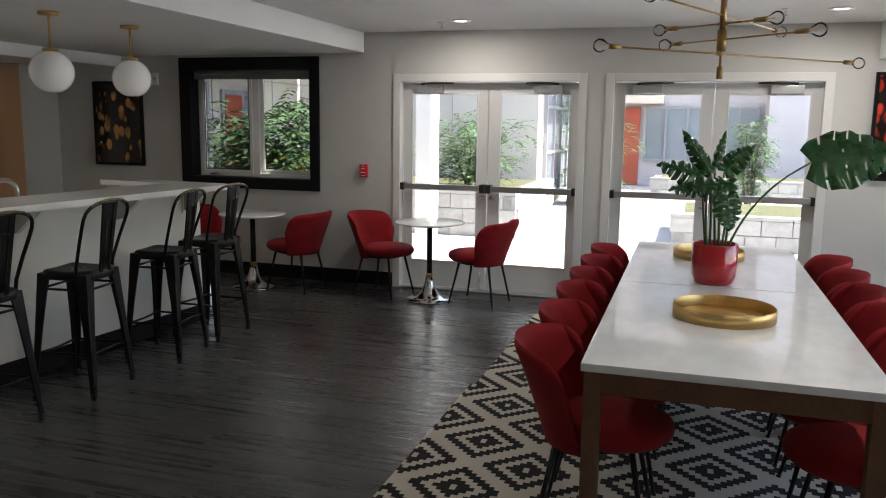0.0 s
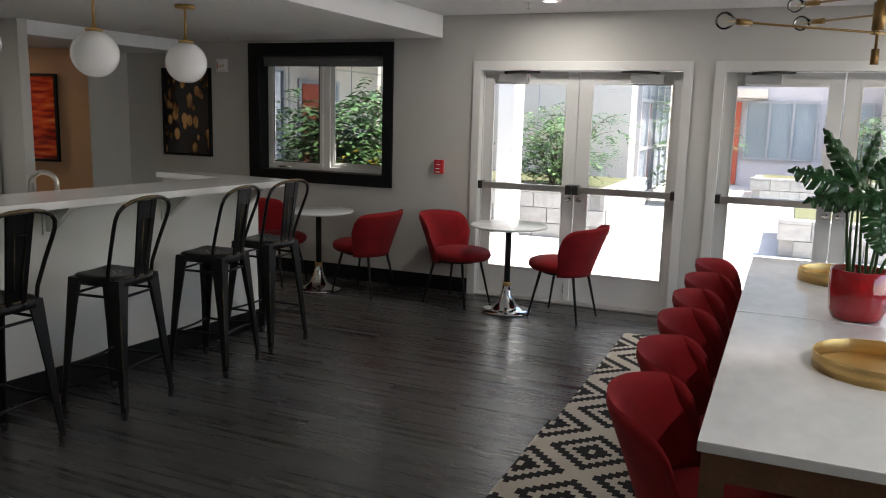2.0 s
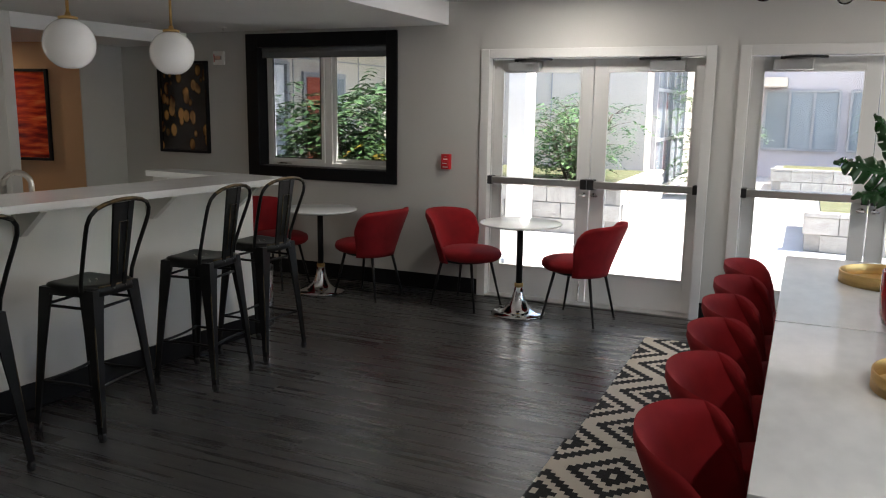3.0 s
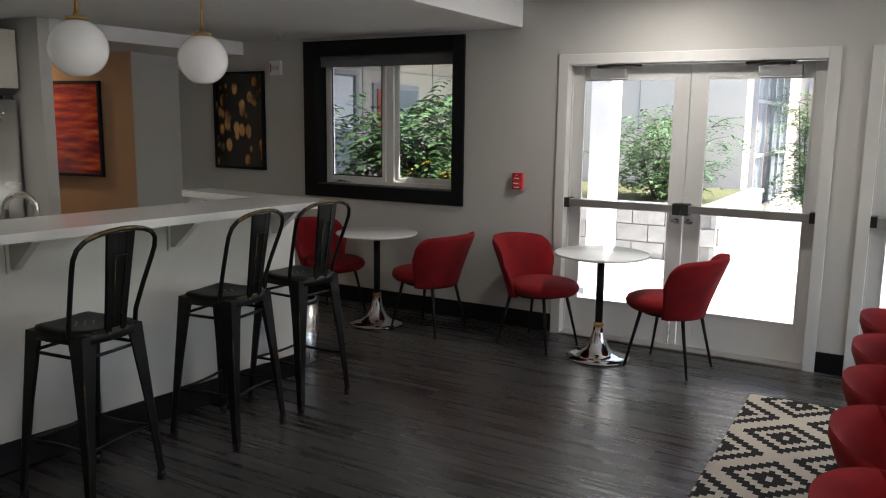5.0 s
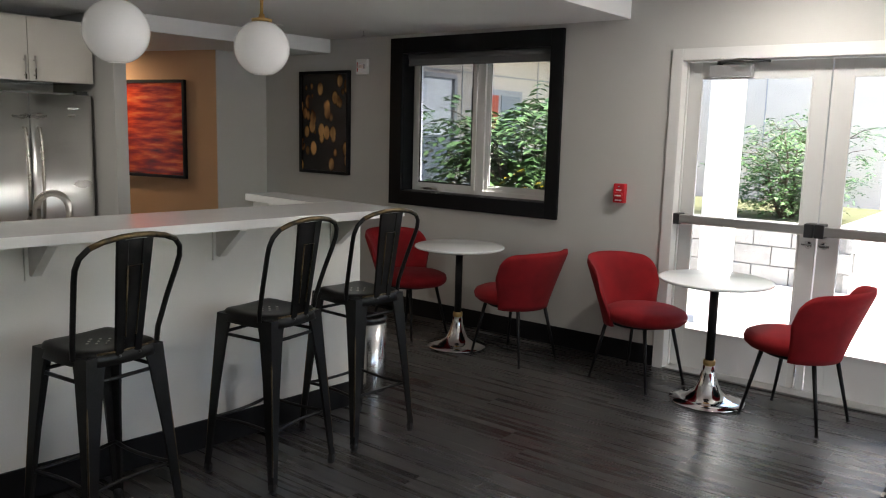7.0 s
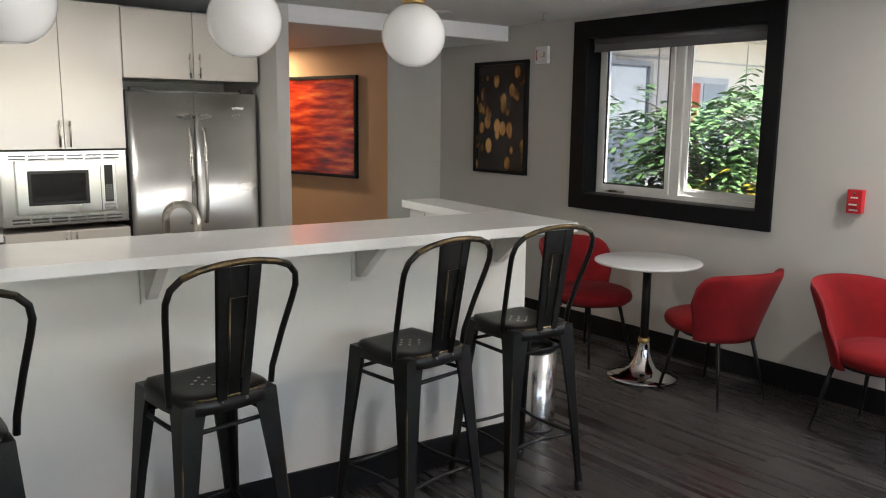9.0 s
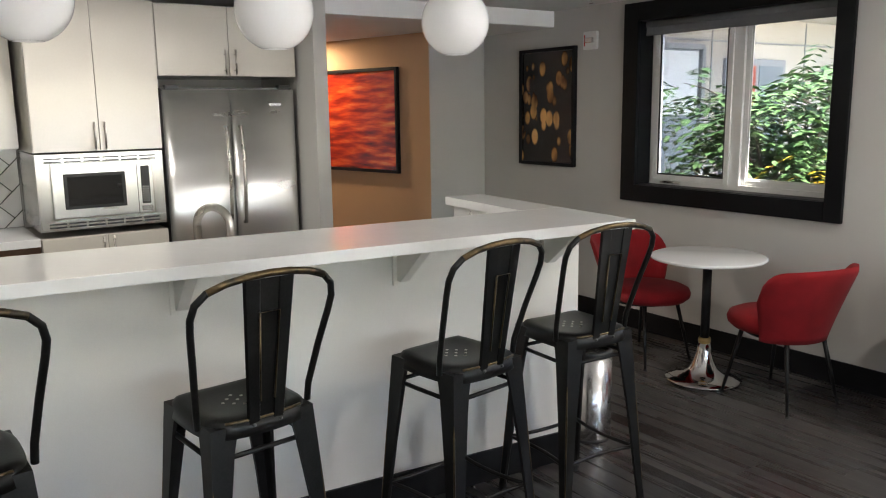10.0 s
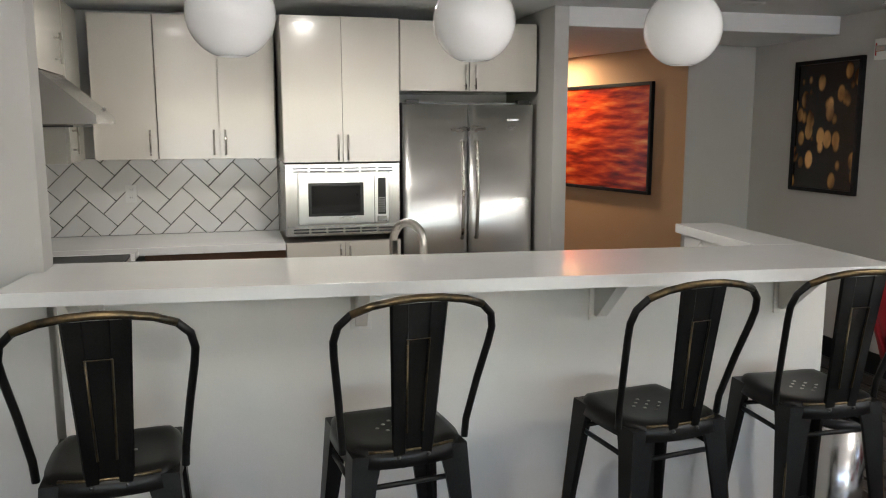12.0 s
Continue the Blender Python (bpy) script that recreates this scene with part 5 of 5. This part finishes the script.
def planter(x0, x1, y0, y1, side, rows=3):
    p = thing("planter", "pale split-face block planter wall with low planting", "planter")
    bl, bh = 0.40, 0.2133
    h = rows * bh
    part("core", B(x0 + 0.03, x1 - 0.03, y0 + 0.03, y1, -0.02, h - 0.03, bev=0), M_MORTAR, p)
    part("bed", B(x0 + 0.2, x1 - 0.2, y0 + 0.2, y1 - 0.05, h - 0.03, h - 0.01, bev=0), M_GRASS, p)
    bm = bmesh.new()
    box(bm, -bl / 2 + 0.005, bl / 2 - 0.005, -0.03, 0.035, -bh / 2 + 0.005, bh / 2 - 0.005, 0.008)
    full = mesh_of("block", bm, M_BLOCK)
    cap = mesh_of("cap", B(-bl / 2 + 0.003, bl / 2 - 0.003, -0.045, 0.16, -0.025, 0.025, bev=0.006), M_BLOCK)
    rnd = random.Random(5)
    for r in range(rows):
        n = int((x1 - x0) / bl)
        for i in range(n + 1):
            x = x0 + (i + (0.5 if r % 2 else 0)) * bl
            if x0 + bl / 2 - 0.01 <= x <= x1 - bl / 2 + 0.01:
                piece("block", full, p, pose(x, y0 + 0.03 + rnd.uniform(-0.006, 0.006), -0.02 + (r + 0.5) * bh, rnd.uniform(-1, 1), 0, rnd.uniform(-0.6, 0.6)))
        if side:
            n = int((y1 - y0) / bl)
            for i in range(n):
                y = y0 + (i + (0.5 if r % 2 else 0.0)) * bl + bl / 2
                if y + bl / 2 <= y1:
                    piece("block", full, p, pose(x1 - 0.03 + rnd.uniform(-0.006, 0.006), y, -0.02 + (r + 0.5) * bh, 0, 0, 90))
    for i in range(int((x1 - x0) / bl)):
        piece("cap_block", cap, p, pose(x0 + (i + 0.5) * bl, y0 + 0.03, h + 0.005))
    if side:
        for i in range(int((y1 - y0) / bl)):
            piece("cap_block", cap, p, pose(x1 - 0.03, y0 + (i + 0.7) * bl, h + 0.005, 0, 0, 90))


planter(-9.5, -2.3, 11.7, 15.1, True)
planter(-0.13, 2.27, 11.85, 14.2, True, 2)
tagged(part("pillar", B(-3.02, -2.83, 9.3, 9.62, -0.02, 3.0, bev=0.01), M_WHITESTUCCO), "white rendered square pillar outside the doors", "pillar")


def tree(name, label, x, y, z, height, spread, fronds, seed, leafsize, yellow=0, lift=0.25):
    t = thing(name, label, "tree", pose(x, y, z))
    rnd = random.Random(seed)
    bm = bmesh.new()
    tips = []
    for k in range(5):
        a = k * 1.26 + rnd.uniform(-0.3, 0.3)
        top = Vector((math.cos(a) * spread * rnd.uniform(0.25, 0.6), math.sin(a) * spread * rnd.uniform(0.25, 0.6), height * rnd.uniform(0.65, 0.92)))
        base = Vector((math.cos(a) * 0.05, math.sin(a) * 0.05, 0))
        pts = [base.lerp(top, s) + Vector((math.sin(s * 5 + k) * 0.03, math.cos(s * 4 + k) * 0.03, 0)) for s in [i / 7 for i in range(8)]]
        tube(pts, [0.02 * (1 - 0.75 * i / 7) + 0.003 for i in range(8)], 7, bm)
        for s in (0.15, 0.25, 0.38, 0.5, 0.62, 0.75, 0.88, 1.0):
            p = base.lerp(top, s)
            for q in range(2):
                b = rnd.uniform(0, 6.28)
                e = p + Vector((math.cos(b) * spread * 0.35, math.sin(b) * spread * 0.35, rnd.uniform(-0.02, 0.22)))
                tube([p, p.lerp(e, 0.5) + Vector((0, 0, 0.03)), e], [0.007, 0.005, 0.003], 5, bm)
                tips += [e, p.lerp(e, 0.5), p.lerp(e, 0.8)]
    part("trunk", bm, M_BARK, t)

    def crown(count, low, high, size, clustered):
        verts, faces = [], []
        for _ in range(count):
            o = tips[rnd.randrange(len(tips))] + Vector((rnd.gauss(0, spread * 0.13), rnd.gauss(0, spread * 0.13), rnd.gauss(0, height * 0.04)))
            if clustered and rnd.random() < 0.85:
                o = Vector((0.62 + rnd.gauss(0, 0.06), -0.72 + rnd.gauss(0, 0.06), height * (0.50 + rnd.gauss(0, 0.07))))
            if not low <= o.z / height <= high:
                continue
            b = rnd.uniform(0, 6.28)
            d = Vector((math.cos(b), math.sin(b), rnd.uniform(-0.5, lift)))
            d.normalize()
            sd = d.cross(Vector((0, 0, 1))).normalized()
            ln = size * rnd.uniform(2.6, 4.2)
            for k in range(1, 7):
                c = o + d * ln * k / 6 + Vector((0, 0, -0.10 * ln * (k / 6) ** 2 * 3))
                for s in ((-1, 1) if k < 6 else (0,)):
                    w = (sd * s * 0.85 + d * (0.55 if s else 1) + Vector((0, 0, rnd.uniform(-0.35, 0.15)))).normalized()
                    L = size * rnd.uniform(0.75, 1.15) * (1 - 0.06 * k)
                    nn = w.cross(Vector((rnd.uniform(-0.4, 0.4), rnd.uniform(-0.4, 0.4), 1))).normalized() * L * 0.24
                    i = len(verts)
                    mid = c + w * L * 0.45
                    sag = Vector((0, 0, -0.08 * L))
                    verts.extend((c, mid + nn, c + w * L + sag, mid - nn))
                    faces.append((i, i + 1, i + 2))
                    faces.append((i, i + 2, i + 3))
        return verts, faces

    for nm, cnt, lo, hi, mt in (("crown", fronds, 0.08, 1.3, M_TREELEAF), ("yellow_foliage", yellow, 0.1, 0.62, M_YELLOWLEAF)):
        if cnt:
            vs, fs = crown(cnt, lo, hi, leafsize * (0.6 if nm == "yellow_foliage" else 1), nm == "yellow_foliage")
            me = bpy.data.meshes.new(nm)
            me.from_pydata([tuple(v) for v in vs], [], fs)
            me.materials.append(mt)
            o = new(nm, me)
            o.parent = t
    return t


tree("tree", "leafy green shrub tree with a few yellow leaves outside the window", -5.0, 9.5, -0.02, 2.1, 1.05, 1000, 3, 0.145, 10)
tree("tree", "small feathery green tree in the block planter", -3.25, 12.75, 0.62, 1.15, 1.05, 620, 8, 0.085)
tree("tree", "small feathery green shrub by the far wall", 1.25, 17.8, 0.0, 1.8, 0.6, 330, 15, 0.10)
tree("tree", "small green shrub beside the glazed entrance", -1.9, 17.5, 0.0, 2.2, 0.9, 600, 21, 0.10)


def glazing(parent, name, x0, x1, y, z0, z1, nx=2, nz=2, facing="y", blind=False):
    """A framed window set into a facade that faces -y, or +x."""
    def bx(a, b, d0, d1, c, d, bev=0.004):
        return B(a, b, y + d0, y + d1, c, d, bev=bev) if facing == "y" else B(y - d1, y - d0, a, b, c, d, bev=bev)
    w = part(name, bx(x0, x1, -0.01, 0.01, z0, z1), M_DARKROOM, parent)
    f = 0.06
    for i in range(nx + 1):
        x = x0 + (x1 - x0) * i / nx
        part("frame", bx(x - f / 2, x + f / 2, -0.06, 0.02, z0, z1), M_DARKFRAME, w)
    for k in range(nz + 1):
        z = z0 + (z1 - z0) * k / nz
        part("frame", bx(x0, x1, -0.055, 0.015, z - f / 2, z + f / 2), M_DARKFRAME, w)
    if blind:
        part("blind", bx(x0 + f, x1 - f, -0.025, -0.012, z1 - 0.75, z1 - 0.05), M_VINYL, w, "half-lowered white blind")
    return w


def building_a():
    b = thing("cream_building", "cream rendered building wing with glazed entrance", "building")
    part("wall", B(-30, -2.7, 15.4, 24, -0.02, 6.5, bev=0.01), M_STUCCO, b)
    for z in (2.95, 3.35):
        part("string_course", B(-30.02, -2.66, 15.36, 15.40, z, z + 0.03, bev=0.005), M_WHITESTUCCO, b)
    part("fascia", B(-30, -6.5, 15.33, 15.395, 2.98, 3.34, bev=0.004), M_WHITESTUCCO, b)
    for x in (-4.4, -6.1, -7.8):
        part("joint_strip", B(x, x + 0.015, 15.388, 15.402, 0, 6.5, bev=0), M_DARKFRAME, b)
    part("eave", B(-30, -2.3, 14.6, 15.4, 6.5, 6.75, bev=0.01), M_STUCCO2, b)
    glazing(b, "window", 16.0, 19.6, -2.68, 0.2, 2.9, 4, 3, facing="x")
    part("canopy", B(-2.7, -1.9, 15.7, 19.8, 3.0, 3.2, bev=0.01), M_STUCCO2, b)


def building_b():
    b = thing("lavender_building", "pale lavender rendered building with red doors and windows", "building")
    part("wall", B(-2.7, 30, 23.5, 30, -0.02, 6.5, bev=0.01), M_STUCCO2, b)
    part("projecting_wall", B(1.9, 2.9, 22.3, 23.49, -0.02, 6.5, bev=0.01), M_STUCCO2, b)
    part("ledge", B(-2.6, -0.7, 22.7, 23.49, 2.24, 2.46, bev=0.01), M_STUCCO, b)
    part("ledge", B(2.95, 6.6, 22.9, 23.49, 2.45, 2.65, bev=0.01), M_STUCCO, b)
    part("door", B(-1.85, -1.33, 23.42, 23.49, 0.0, 2.15, bev=0.01), M_REDDOOR, b, "orange-red entrance door")
    part("door", B(2.95, 3.75, 23.42, 23.49, 0.0, 2.15, bev=0.01), M_REDDOOR, b, "orange-red entrance door")
    glazing(b, "window", -1.2, 0.5, 23.45, 0.7, 2.15, 3, 1)
    glazing(b, "window", 0.75, 1.75, 23.45, 0.7, 2.15, 2, 1)
    glazing(b, "window", 4.2, 7.0, 23.45, 0.6, 2.15, 3, 1)
    for x in (-1.0, 6.0):
        glazing(b, "window", x, x + 2.0, 23.45, 3.9, 5.6, 2, 1)
    part("roof", B(-2.9, 30.2, 22.2, 30.2, 6.5, 6.8, bev=0.01), M_WHITESTUCCO, b)


def building_c():
    """Wing on the west side of the court; its long wall faces +x."""
    b = thing("white_building_wing", "white rendered building wing with grey windows under deep eaves", "building")
    part("wall", B(-14, -7.1, 8.3, 15.38, -0.02, 3.4, bev=0.01), M_STUCCO, b)
    part("eave", B(-7.1, -6.05, 8.3, 14.2, 2.62, 2.86, bev=0.01), M_STUCCO2, b)
    for z in (2.32, 0.28):
        part("string_course", B(-7.101, -7.085, 8.4, 15.3, z, z + 0.02, bev=0.003), M_DARKFRAME, b)
    for y in (11.32, 13.2, 14.3):
        part("joint_strip", B(-7.101, -7.09, y, y + 0.018, 0, 2.6, bev=0), M_DARKFRAME, b)
    for ya, yb in ((9.3, 10.1), (10.25, 11.12)):
        w = glazing(b, "window", ya, yb, -7.09, 0.55, 2.25, 1, 1, facing="x", blind=True)
    d = part("door", B(-7.11, -7.06, 11.55, 12.75, 0.0, 2.14, bev=0.008), M_DARKFRAME, b, "grey framed entrance door")
    part("door_panel", B(-7.06, -7.045, 11.62, 12.12, 0.1, 2.06, bev=0.004), M_REDDOOR, d, "orange-red door panel")
    part("pane", B(-7.06, -7.05, 12.2, 12.68, 0.1, 2.06, bev=0.002), M_DARKROOM, d)


building_a()
building_b()
building_c()
planter(-0.8, 7.2, 19.6, 21.6, False, 2)


# ---- pieces of floor and pavement ----
def planks():
    fl = structure("floor", B(-9.2, 3.6, -3.4, YW + WT - 0.001, -0.012, -0.004, bev=0), M_BASE, "dark grey wood-look vinyl plank floor")
    L, W, th = 1.22, 0.182, 0.004
    me = mesh_of("plank", B(-L / 2 + 0.0006, L / 2 - 0.0006, -W / 2 + 0.0006, W / 2 - 0.0006, -th, 0, bev=0), M_FLOOR)
    rnd = random.Random(2)
    rest = bmesh.new()
    count = 0
    r = 0
    y = YW - W / 2
    while y > -3.2:
        off = rnd.uniform(0, L)
        x = 3.3 - off
        while x > -8.8:
            if x < -4.3 and y < 5.6 and not x < -7.2:
                x -= L
                continue
            near = -4.2 < x < 0.6 and y > 2.3
            if near and count < 300:
                piece("plank", me, fl, pose(x, y, 0, 0, 0, 180 * rnd.randrange(2)))
                count += 1
            else:
                box(rest, x - L / 2 + 0.0006, x + L / 2 - 0.0006, y - W / 2 + 0.0006, y + W / 2 - 0.0006, -th, 0)
            x -= L
        y -= W
    tagged(part("planks", rest, M_FLOOR, fl), kind="stuff")


planks()


def pavers():
    pv = tagged(part("pavement", B(-9, 7, YW + WT + 0.001, 11.65, -0.0195, -0.012, bev=0), M_MORTAR), "pale square concrete paving outside the doors", kind="structure")
    s = 0.9
    me = mesh_of("paver", B(-s / 2 + 0.004, s / 2 - 0.004, -s / 2 + 0.004, s / 2 - 0.004, -0.012, -0.001, bev=0.002), M_PAVE)
    for i in range(17):
        for j in range(4):
            piece("paver", me, pv, pose(-8.5 + i * s, YW + WT + 0.46 + j * s, 0))


pavers()
